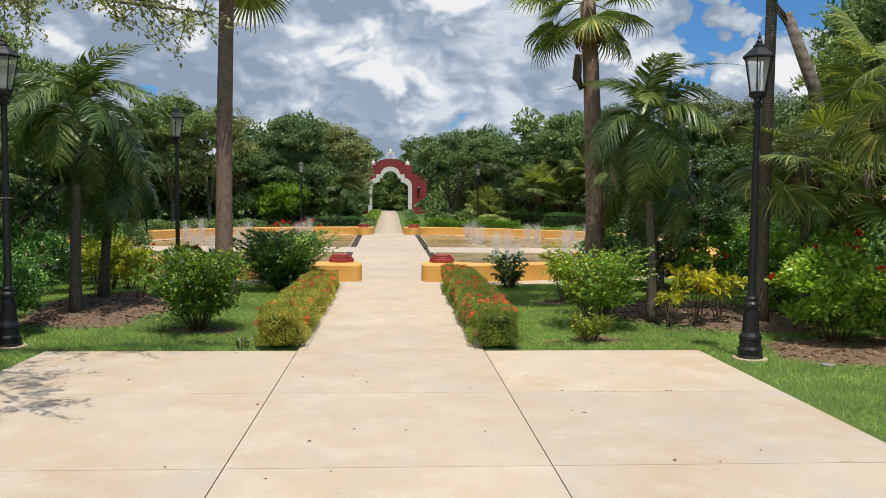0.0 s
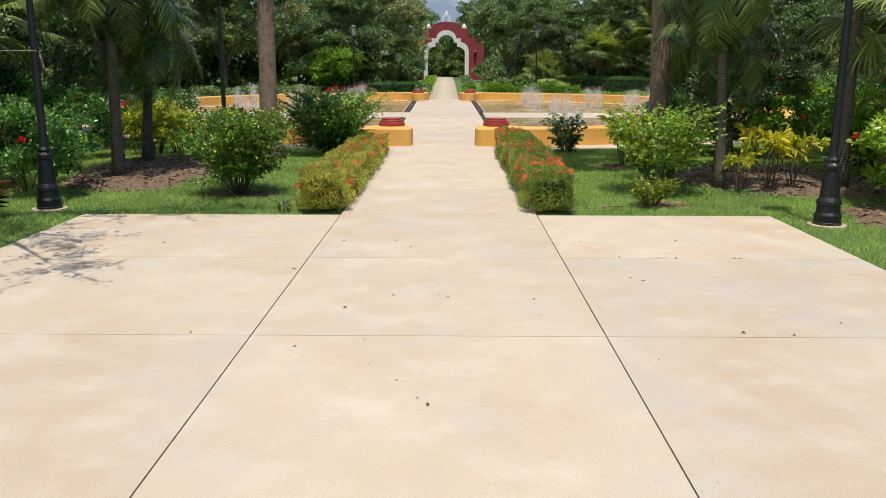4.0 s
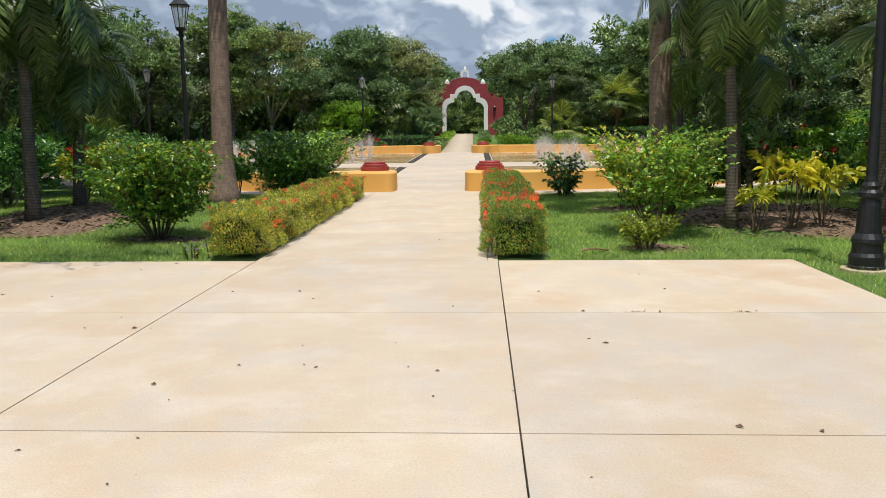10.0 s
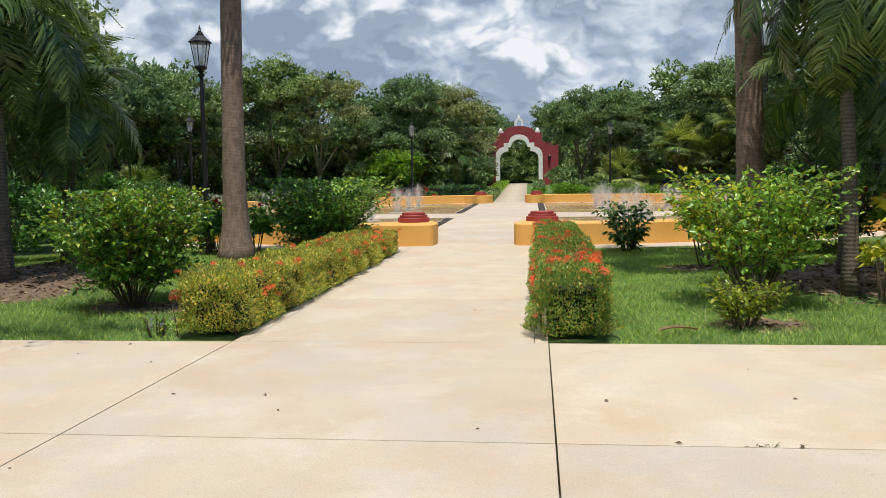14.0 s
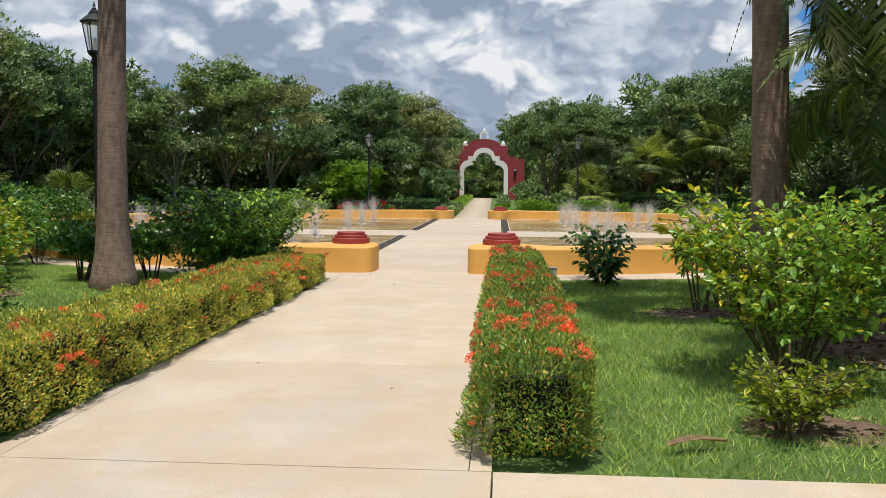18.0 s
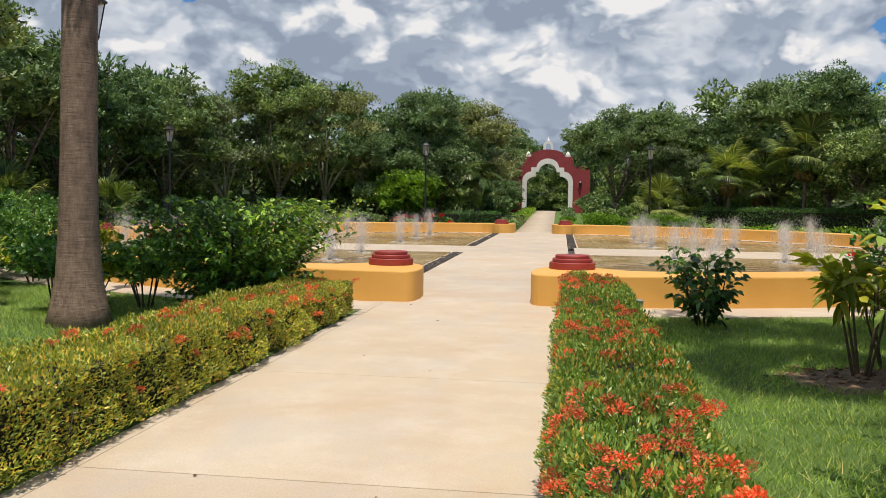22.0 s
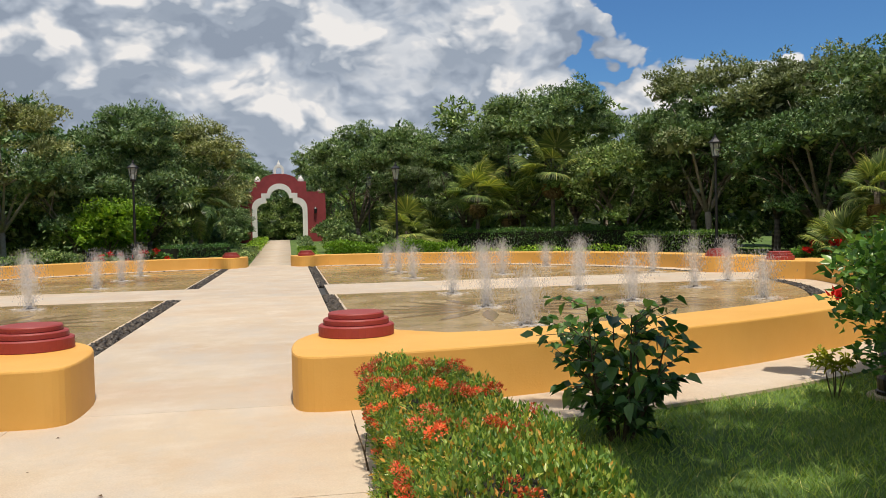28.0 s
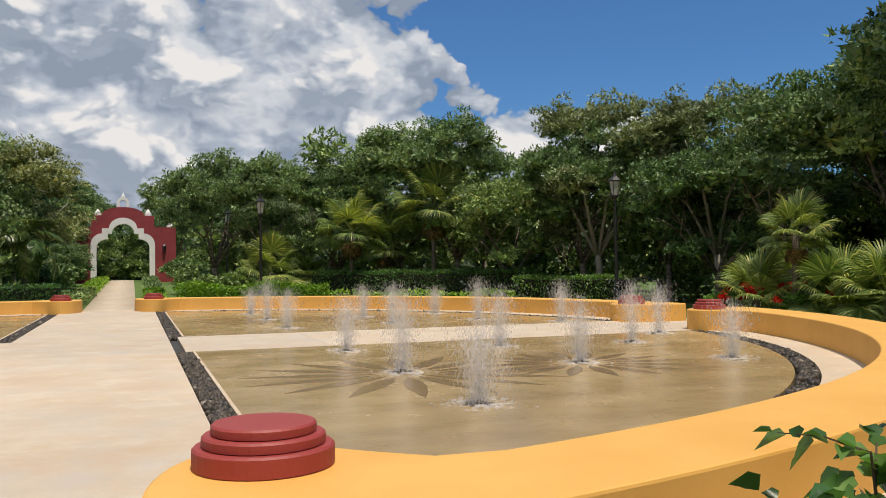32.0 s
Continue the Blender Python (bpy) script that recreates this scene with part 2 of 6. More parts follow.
M_PETAL = plain("dark mosaic", (0.31, 0.215, 0.125), 0.16, 0, 0.35, 9)
M_IRON = plain("black cast iron", (0.022, 0.023, 0.025), 0.42, 0.3, 0.3, 20, 0.1)
M_BEDSOIL = plain("bark mulch", (0.22, 0.145, 0.095), 0.9, 0, 0.6, 16, 1.0)
M_TROUGH = plain("wet channel bed", (0.05, 0.045, 0.038), 0.5, 0, 0.4, 12, 0.4)
M_DEADLEAF = plain("dry leaf", (0.14, 0.075, 0.035), 0.8, 0, 0.5, 60)
M_BOXGREY = plain("grey plastic", (0.30, 0.30, 0.28), 0.5, 0, 0.2, 8)
M_IRONLID = plain("rusty iron lid", (0.10, 0.075, 0.06), 0.7, 0.2, 0.4, 20, 0.3)


def stone_mat():
    k = Mat("river stone", 0.55)
    k.set("Base Color", k.ramp(k.island(), (0.0, (0.020, 0.016, 0.012)), (0.6, (0.045, 0.034, 0.024)), (0.95, (0.085, 0.065, 0.045)), (1.0, (0.26, 0.22, 0.17))))
    return k.m


M_STONE = stone_mat()


def glass():
    k = Mat("lantern glass", 0.08)
    k.set("Base Color", (0.86, 0.88, 0.86, 1))
    k.set("Alpha", 0.32)
    return k.m


M_GLASS = glass()


def spray():
    k = Mat("water spray", 0.3)
    k.set("Base Color", (0.95, 0.94, 0.93, 1))
    tr, tp, m1, m2 = k.node("ShaderNodeBsdfTranslucent"), k.node("ShaderNodeBsdfTransparent"), k.node("ShaderNodeMixShader"), k.node("ShaderNodeMixShader")
    tr.inputs[0].default_value = (0.95, 0.94, 0.93, 1)
    m1.inputs[0].default_value, m2.inputs[0].default_value = 0.5, 0.27
    k.link(k.b.outputs[0], m1.inputs[1]), k.link(tr.outputs[0], m1.inputs[2])
    k.link(tp.outputs[0], m2.inputs[1]), k.link(m1.outputs[0], m2.inputs[2])
    k.link(m2.outputs[0], k.out.inputs[0])
    return k.m


M_SPRAY = spray()


def leaf(name, *stops, gloss=0.42, through_=0.30, patch=0.35, size=0.9, spec=0.25):
    """Foliage: each leaf takes its own tone, broad patches drift between lighter and darker."""
    k = Mat(name, gloss, 0, spec)
    col = k.ramp(k.island(), *stops)
    drift = k.ramp(k.noise(size, 3, 0.5), (0.3, (1 - patch,) * 3), (0.7, (1 + patch * 0.6,) * 3))
    col = k.mix(1.0, col, drift, "MULTIPLY")
    tone = k.ramp(k.piece(), (0.0, (0.66, 0.76, 0.72)), (0.5, (1.0, 1.0, 1.0)), (1.0, (1.36, 1.22, 0.95)))
    col = k.mix(1.0, col, tone, "MULTIPLY")
    k.set("Base Color", col)
    tr, ms = k.node("ShaderNodeBsdfTranslucent"), k.node("ShaderNodeMixShader")
    k.link(k.mix(1.0, col, (1.25, 1.35, 0.55), "MULTIPLY"), tr.inputs[0])
    ms.inputs[0].default_value = through_
    k.link(k.b.outputs[0], ms.inputs[1])
    k.link(tr.outputs[0], ms.inputs[2])
    k.link(ms.outputs[0], k.out.inputs[0])
    return k.m


M_TREE = leaf("forest leaves", (0.0, (0.057, 0.098, 0.042)), (0.45, (0.167, 0.274, 0.112)), (0.85, (0.289, 0.405, 0.171)), (1.0, (0.411, 0.469, 0.244)), size=1.3, patch=0.5, gloss=0.44, through_=0.15)
M_TREE_OLIVE = leaf("olive forest leaves", (0.0, (0.101, 0.134, 0.065)), (0.5, (0.211, 0.268, 0.131)), (1.0, (0.381, 0.430, 0.258)), size=1.3, patch=0.5, gloss=0.46, through_=0.14)
M_TREE_BRIGHT = leaf("bright tree leaves", (0.0, (0.121, 0.225, 0.026)), (0.6, (0.263, 0.450, 0.052)), (1.0, (0.486, 0.637, 0.086)))
M_SHRUB_DARK = leaf("dark shrub leaves", (0.0, (0.052, 0.130, 0.040)), (0.6, (0.123, 0.276, 0.074)), (1.0, (0.310, 0.477, 0.122)), gloss=0.32, spec=0.5, through_=0.32)
M_SHRUB_DEEP = leaf("deep green broad leaves", (0.0, (0.039, 0.100, 0.030)), (0.6, (0.098, 0.215, 0.061)), (1.0, (0.245, 0.390, 0.101)), gloss=0.32, spec=0.5, through_=0.32)
M_SHRUB_LIGHT = leaf("light shrub leaves", (0.0, (0.142, 0.280, 0.053)), (0.55, (0.286, 0.482, 0.091)), (1.0, (0.516, 0.672, 0.129)), gloss=0.32, spec=0.5, through_=0.32)
M_SHRUB = leaf("shrub leaves", (0.0, (0.088, 0.200, 0.036)), (0.55, (0.189, 0.360, 0.057)), (0.9, (0.376, 0.549, 0.078)), (1.0, (0.796, 0.760, 0.104)), gloss=0.32, spec=0.5, through_=0.32)
M_YELLEAF = leaf("yellow-green leaves", (0.0, (0.166, 0.242, 0.026)), (0.5, (0.386, 0.444, 0.040)), (1.0, (0.718, 0.618, 0.066)), gloss=0.32, spec=0.5, through_=0.32)
M_HEDGE_L = leaf("yellowing hedge leaves", (0.0, (0.116, 0.199, 0.052)), (0.45, (0.290, 0.374, 0.095)), (0.8, (0.582, 0.582, 0.128)), (1.0, (0.747, 0.465, 0.128)), size=2.0, spec=0.5, gloss=0.34, through_=0.32)
M_HEDGE_R = leaf("green hedge leaves", (0.0, (0.087, 0.202, 0.046)), (0.5, (0.214, 0.353, 0.076)), (0.85, (0.422, 0.510, 0.100)), (1.0, (0.837, 0.398, 0.095)), size=2.0, spec=0.5, gloss=0.34, through_=0.32)
M_PALM = leaf("palm frond", (0.0, (0.062, 0.112, 0.034)), (0.6, (0.138, 0.212, 0.060)), (1.0, (0.290, 0.350, 0.110)), gloss=0.32, spec=0.5, through_=0.2)
M_FAN = leaf("fan palm blade", (0.0, (0.121, 0.183, 0.058)), (0.6, (0.243, 0.313, 0.095)), (1.0, (0.505, 0.514, 0.172)), gloss=0.4)
M_CROTON = leaf("yellow croton leaves", (0.0, (0.213, 0.268, 0.031)), (0.4, (0.450, 0.429, 0.044)), (1.0, (0.640, 0.572, 0.088)), gloss=0.35, patch=0.2)
M_DRYFAN = leaf("dry palm skirt", (0.0, (0.11, 0.075, 0.035)), (1.0, (0.27, 0.20, 0.10)), gloss=0.8)
M_GRASS = leaf("lawn grass", (0.0, (0.151, 0.264, 0.075)), (0.6, (0.292, 0.457, 0.127)), (0.975, (0.547, 0.626, 0.165)), (1.0, (0.850, 0.705, 0.413)), gloss=0.5, size=1.2)
M_FLOWER = leaf("orange-red petals", (0.0, (0.74, 0.10, 0.055)), (0.6, (0.88, 0.19, 0.10)), (1.0, (0.92, 0.34, 0.18)), gloss=0.5)
M_REDFLOWER = leaf("red petals", (0.0, (0.45, 0.012, 0.012)), (1.0, (0.70, 0.03, 0.03)), gloss=0.5)
M_PURPLE = leaf("violet petals", (0.0, (0.30, 0.28, 0.50)), (1.0, (0.45, 0.42, 0.62)), gloss=0.5)


def soil_ground():
    k = Mat("lawn ground", 0.9)
    g = k.ramp(k.noise(0.9, 6, 0.65), (0.3, (0.065, 0.12, 0.026)), (0.6, (0.11, 0.19, 0.036)), (0.8, (0.17, 0.21, 0.06)))
    k.set("Base Color", g)
    k.bump(k.noise(60, 4, 0.7), 0.8, 0.02)
    return k.m


M_LAWN = soil_ground()


def bark(name, a, b, ring=26.0, strength=0.6):
    k = Mat(name, 0.85)
    w = k.node("ShaderNodeTexWave")
    w.wave_type, w.bands_direction = "BANDS", "Z"
    k.link(k.coord("Object"), w.inputs["Vector"])
    w.inputs["Scale"].default_value, w.inputs["Distortion"].default_value, w.inputs["Detail"].default_value = ring / 6.2832, 5.0, 4
    if ring > 60:
        f = k.mix(0.62, k.noise(5.0, 5, 0.65, "Object", (1, 1, 9)), k.noise(9, 6, 0.72, "Object", (1.6, 1.6, 0.5)))
    else:
        f = k.mix(0.80, w.outputs[0], k.noise(11, 6, 0.72, "Object", (1, 1, 0.45)))
    k.set("Base Color", k.ramp(f, (0.32, a), (0.66, b)))
    k.bump(f, strength, 0.02)
    return k.m


M_TRUNK_TALL = bark("tall palm trunk", (0.10, 0.064, 0.045), (0.36, 0.25, 0.185), 90, 0.9)
M_TRUNK_GREY = bark("grey palm trunk", (0.075, 0.058, 0.042), (0.19, 0.155, 0.12), 40)
M_BARK = bark("grey brown bark", (0.09, 0.07, 0.05), (0.24, 0.20, 0.16), 8)
# near-black green: the shade of the deep wood is put into this colour
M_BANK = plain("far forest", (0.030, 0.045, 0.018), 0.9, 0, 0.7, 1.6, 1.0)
M_PALEBARK = plain("pale bark", (0.36, 0.32, 0.27), 0.85, 0, 0.35, 14, 0.3)
M_TWIG = plain("brown twig", (0.12, 0.085, 0.05), 0.85, 0, 0.4, 20)
# near-black colour that stands for the shade inside the clipped hedges
M_CORE = plain("dark inner shade", (0.020, 0.022, 0.010), 0.95, 0, 0.4, 15, 0.5)

# ---- building blocks ----


def part(name, bm, mat, parent=None, label="", smooth=False):
    """One mesh object out of a bmesh (or a ready mesh), under its thing or part."""
    if isinstance(bm, bpy.types.Mesh):
        me = bm
    else:
        me = bpy.data.meshes.new(name)
        bm.to_mesh(me)
        bm.free()
    if mat is not None and not me.materials:
        me.materials.append(mat)
    if smooth:
        me.shade_smooth()
    ob = new(name, me)
    if parent is not None:
        ob.parent = parent
    if label:
        ob["label"] = label
    return ob


def thing(name, label, category, m=None, group="", kind=""):
    ob = new(name)
    ob.empty_display_size = 0.2
    if m is not None:
        ob.matrix_basis = m
    return tagged(ob, label, category, group, kind)


def np_mesh(name, verts, faces, mat):
    """A mesh from arrays: verts n x 3, faces m x k."""
    verts, faces = np.asarray(verts, np.float32), np.asarray(faces, np.int32)
    me = bpy.data.meshes.new(name)
    n, k = faces.shape
    me.vertices.add(len(verts))
    me.vertices.foreach_set("co", verts.ravel())
    me.loops.add(n * k)
    me.loops.foreach_set("vertex_index", faces.ravel())
    me.polygons.add(n)
    me.polygons.foreach_set("loop_start", np.arange(0, n * k, k, dtype=np.int32))
    me.update(calc_edges=True)
    me.materials.append(mat)
    return me


def unit(v):
    return v / np.maximum(np.linalg.norm(v, axis=-1, keepdims=True), 1e-9)


def leaf_arrays(rs, P, D, length, aspect=0.5, vary=0.35, up=1.0, fold=0.12):
    """Folded kite-shaped leaves that start at P and point along D."""
    n = len(P)
    L = (length * (1 + vary * rs.uniform(-1, 1, n)))[:, None]
    D = unit(D)
    U = unit(np.array([0, 0, up]) + rs.normal(0, 0.55, (n, 3)))
    S = unit(np.cross(D, U))
    Nn = np.cross(S, D)
    W = L * aspect * 0.5
    mid = P + D * L * 0.45
    tip = P + D * L - Nn * L * 0.10
    V = np.stack([P, mid + S * W + Nn * W * fold * 3, tip, mid - S * W + Nn * W * fold * 3], 1).reshape(-1, 3)
    i = np.arange(n)[:, None] * 4
    F = np.concatenate([i + np.array([[0, 1, 2]]), i + np.array([[0, 2, 3]])])
    return V, F


def small_leaf_arrays(rs, P, D, length, aspect=0.6, vary=0.4):
    """Leaves of one triangle each, for crowns that are only seen from afar."""
    n = len(P)
    L = (length * (1 + vary * rs.uniform(-1, 1, n)))[:, None]
    D = unit(D)
    S = unit(np.cross(D, unit(np.array([0, 0, 1.0]) + rs.normal(0, 0.6, (n, 3))))) * L * aspect * 0.5
    V = np.stack([P - S, P + S, P + D * L], 1).reshape(-1, 3)
    return V, np.arange(3 * n).reshape(-1, 3)


def broad_leaf_arrays(rs, P, D, length, aspect=0.7, vary=0.3, droop=0.25):
    """Rounder leaves with a pointed, hanging tip, for shrubs that stand close to the walk."""
    n = len(P)
    L = (length * (1 + vary * rs.uniform(-1, 1, n)))[:, None]
    D = unit(D)
    U = unit(np.array([0, 0, 1.0]) + rs.normal(0, 0.45, (n, 3)))
    S = unit(np.cross(D, U))
    Nn = np.cross(S, D)
    W = L * aspect * 0.5
    z = np.array([0, 0, -1.0])
    a, c = P + D * L * 0.25, P + D * L * 0.62 + z * L * droop * 0.25
    tip = P + D * L + z * L * droop
    V = np.stack([P, a + S * W * 0.9 + Nn * W * 0.3, c + S * W * 0.8 + Nn * W * 0.25, tip, c - S * W * 0.8 + Nn * W * 0.25, a - S * W * 0.9 + Nn * W * 0.3], 1).reshape(-1, 3)
    i = np.arange(n)[:, None] * 6
    F = np.concatenate([i + np.array([[0, 1, 2]]), i + np.array([[0, 2, 3]]), i + np.array([[0, 3, 4]]), i + np.array([[0, 4, 5]])])
    return V, F


def join_arrays(parts):
    Vs, Fs, o = [], [], 0
    for V, F in parts:
        Vs.append(V)
        Fs.append(F + o)
        o += len(V)
    return np.concatenate(Vs), np.concatenate(Fs)


def box(bm, x0, x1, y0, y1, z0, z1, bevel=0.0):
    r = bmesh.ops.create_cube(bm, size=1, matrix=Matrix.Translation(((x0 + x1) / 2, (y0 + y1) / 2, (z0 + z1) / 2)) @ Matrix.Diagonal((x1 - x0, y1 - y0, z1 - z0, 1)))
    if bevel:
        es = list({e for v in r["verts"] for e in v.link_edges})
        bmesh.ops.bevel(bm, geom=es, offset=bevel, segments=2, affect="EDGES", profile=0.5)
    return bm


def lathe(profile, segs=24, bm=None, start=0.0):
    """A turned body out of (radius, height) pairs, closed at both ends."""
    bm = bm or bmesh.new()
    rows = []
    for r, z in profile:
        rows.append([bm.verts.new((r * math.cos(start + 2 * math.pi * i / segs), r * math.sin(start + 2 * math.pi * i / segs), z)) for i in range(segs)])
    for a, b in zip(rows, rows[1:]):
        for i in range(segs):
            bm.faces.new((a[i], a[(i + 1) % segs], b[(i + 1) % segs], b[i]))
    bm.faces.new(rows[0][::-1])
    bm.faces.new(rows[-1])
    return bm


def tube(points, radii, segs=8, bm=None):
    """A tapered tube along points."""
    bm = bm or bmesh.new()
    pts = [Vector(p) for p in points]
    rows = []
    for i, p in enumerate(pts):
        d = (pts[min(i + 1, len(pts) - 1)] - pts[max(i - 1, 0)]).normalized()
        a = d.orthogonal().normalized() if abs(d.z) < 0.9 else d.cross(Vector((0, 1, 0))).normalized()
        b = d.cross(a)
        rows.append([bm.verts.new(p + (a * math.cos(2 * math.pi * j / segs) + b * math.sin(2 * math.pi * j / segs)) * radii[i]) for j in range(segs)])
    for u, v in zip(rows, rows[1:]):
        for j in range(segs):
            bm.faces.new((u[j], u[(j + 1) % segs], v[(j + 1) % segs], v[j]))
    bm.faces.new(rows[0][::-1])
    bm.faces.new(rows[-1])
    return bm


def prism(outline, z0, z1, bevel=0.0):
    """A flat outline raised into a body, with a rounded upper edge."""
    bm = bmesh.new()
    lo = [bm.verts.new((x, y, z0)) for x, y in outline]
    hi = [bm.verts.new((x, y, z1)) for x, y in outline]
    n = len(outline)
    bm.faces.new(lo[::-1])
    top = bm.faces.new(hi)
    for i in range(n):
        bm.faces.new((lo[i], lo[(i + 1) % n], hi[(i + 1) % n], hi[i]))
    bmesh.ops.recalc_face_normals(bm, faces=bm.faces[:])
    if bevel:
        bmesh.ops.bevel(bm, geom=list(top.edges), offset=bevel, segments=2, affect="EDGES", profile=0.5)
    return bm


def step_(a, b, v):
    t = np.clip((v - a) / (b - a), 0, 1)
    return t * t * (3 - 2 * t)


# ---- plan ----
PATH_W = 1.5                   # half width of the axial walk
SLAB_L, SLAB_R, SLAB_EDGE = -5.43, 5.05, 12.6
YC, NEAR, FAR = 39.4, 1.07, 1.27      # centre of the round pool, its stretch towards and away from the plaza
R_IN, R_OUT, R_CH0, R_CH1 = 13.72, 14.65, 12.72, 13.05
WALL_H = 0.48


def axis_x(y):
    """The long axis of the pool swings slightly to the left with the distance."""
    return -0.02 - 0.0085 * (y - 24.5)


def widen(y):
    return 1 + 0.003 * (y - 26)


def pool(x, y):
    """A place of the round pool from its even circle's coordinates."""
    y = YC + y * (FAR if y > 0 else NEAR)
    return (x * widen(y) * (1 + 0.032 * float(step_(2, 8, abs(x)))) + axis_x(y), y)


def ground_z(x, y):
    """The height of the lawn and the woodland floor."""
    x, y = np.asarray(x, float), np.asarray(y, float)
    z = np.full(np.broadcast(x, y).shape, -0.035)
    z = z + 0.24 * np.exp(-(((x + 5.6) / 2.3) ** 2 + ((y - 18.2) / 2.6) ** 2) ** 1.5)
    z = z + 0.22 * np.exp(-(((x - 6.2) / 2.2) ** 2 + ((y - 17.2) / 2.4) ** 2) ** 1.5)
    z = z + 0.80 * step_(58, 93, y)
    yy = (y - YC) / np.where(y > YC, FAR, NEAR)
    z = z - 0.2 * step_(15.2, 14.0, np.hypot(x, yy))
    return z


# ---- ground ----
def build_ground():
    fx = np.unique(np.concatenate([np.linspace(-500, -60, 12), np.linspace(-60, -20, 21), np.linspace(-20, 20, 81), np.linspace(20, 60, 21), np.linspace(60, 500, 12)]))
    fy = np.unique(np.concatenate([np.linspace(-400, -30, 10), np.linspace(-30, 8, 20), np.linspace(8, 28, 41), np.linspace(28, 110, 60), np.linspace(110, 700, 14)]))
    X, Y = np.meshgrid(fx, fy)
    V = np.stack([X, Y, ground_z(X, Y)], -1).reshape(-1, 3)
    w = len(fx)
    i, j = np.meshgrid(np.arange(w - 1), np.arange(len(fy) - 1))
    a = (j * w + i).ravel()
    F = np.stack([a, a + 1, a + w + 1, a + w], 1)
    me = np_mesh("ground", V, F, M_LAWN)
    me.shade_smooth()
    return tagged(new("ground", me), "green lawn and woodland floor around the fountain plaza", "ground", kind="structure")


build_ground()


def panel_mesh(w, d, mat, thick=0.14):
    bm = box(bmesh.new(), -w / 2, w / 2, -d / 2, d / 2, -thick, 0, 0.003)
    me = bpy.data.meshes.new("panel")
    bm.to_mesh(me)
    bm.free()
    me.materials.append(mat)
    return me


def paving(name, label, xs, ys, mat, z=0.0, gap=0.009, side_gap=None):
    """Concrete bays between the joint lines xs and ys, over a dark joint bed."""
    floor = thing(name, label, "paving", kind="structure")
    part("joint_bed", box(bmesh.new(), xs[0] + 0.03, xs[-1] - 0.03, ys[0] + 0.03, ys[-1] - 0.03, z - 0.16, z - 0.035), M_JOINT, floor)
    shared = {}
    for x0, x1 in zip(xs, xs[1:]):
        for y0, y1 in zip(ys, ys[1:]):
            key = (round(x1 - x0, 3), round(y1 - y0, 3))
            if key not in shared:
                shared[key] = panel_mesh(x1 - x0 - (side_gap or gap), y1 - y0 - gap, mat)
            p = part("panel", shared[key], None, floor)
            p.location = ((x0 + x1) / 2, (y0 + y1) / 2, z)
    return floor


paving("plaza_floor", "large pale beige concrete bays with dark saw joints", [SLAB_L, -PATH_W, PATH_W, SLAB_R], [3.72, 6.72, 9.67, SLAB_EDGE], M_SLAB, 0.0, 0.014, 0.010)
paving("garden_path", "pale beige concrete walk between two clipped hedges", [-PATH_W, -1.37, 1.37, PATH_W], [SLAB_EDGE + 0.001, 15.38, 18.23, 21.52, 24.2], M_SLAB, 0.0, 0.012, 0.005)


def build_steps():
    st = thing("terrace_steps", "broad weathered stone steps down to the concrete plaza", "steps", kind="structure")
    z = 0.184
    for i, y in enumerate((3.22, 2.38, 1.54, 0.70, -0.14)):
        y0 = (2.38, 1.54, 0.70, -0.14, -9.0)[i]
        part("stair_tread", box(bmesh.new(), -7.5, 7.5, y0 + (0.003 if i < 4 else 0), y, -0.2, z * (i + 1), 0.018), M_STEP, st)
    part("edge_band", box(bmesh.new(), SLAB_L, SLAB_R, 3.23, 3.71, -0.15, -0.002, 0.006), M_SLAB, st)


build_steps()


# far walk up to the arch, rising with the ground
def build_far_walk():
    ys = np.linspace(58.0, 112, 37)
    V, F = [], []
    for y in ys:
        for x in (-1.05, 1.05):
            V.append((x + axis_x(y), y, float(ground_z(0, y)) + 0.04))
    for i in range(len(ys) - 1):
        F.append((2 * i, 2 * i + 1, 2 * i + 3, 2 * i + 2))
    me = np_mesh("far_walk", np.array(V), np.array(F), M_SLAB)
    ob = tagged(new("far_walk", me), "pale concrete walk rising gently to the arch", "path", kind="structure")
    md = ob.modifiers.new("thick", "SOLIDIFY")
    md.thickness, md.offset = 0.12, -1


build_far_walk()


# ---- the round pool ----
def arc(r, a0, a1, n):
    return [(r * math.cos(a), r * math.sin(a)) for a in np.linspace(a0, a1, n)]


def quarter(points, sx, sy):
    """Points of the first quarter, mirrored into a quarter and laid onto the plan."""
    out = [pool(sx * x, sy * y) for x, y in points]
    return out if sx * sy > 0 else out[::-1]


QUARTERS = [(1, -1), (-1, -1), (1, 1), (-1, 1)]
CROSS = 1.72
WALK_W = 1.60


def build_pool_walk():
    walk_ = thing("pool_walk", "pale beige concrete walk between the pool's drain channels", "paving", kind="structure")
    ys = [24.205, 25.9, 28.6, 31.3, 34.3, YC - CROSS * NEAR, YC + CROSS * FAR, 45.0, 48.4, 51.8, 55.2, 58.0]
    for y0, y1 in zip(ys, ys[1:]):
        y0, y1 = y0 + 0.004, y1 - 0.004
        w0 = PATH_W if y0 < 25 else WALK_W
        part("panel", prism([(axis_x(y0) - w0 * widen(y0), y0), (axis_x(y0) + w0 * widen(y0), y0), (axis_x(y1) + WALK_W * widen(y1), y1), (axis_x(y1) - WALK_W * widen(y1), y1)], -0.14, 0.0, 0.005), M_SLAB, walk_)


build_pool_walk()


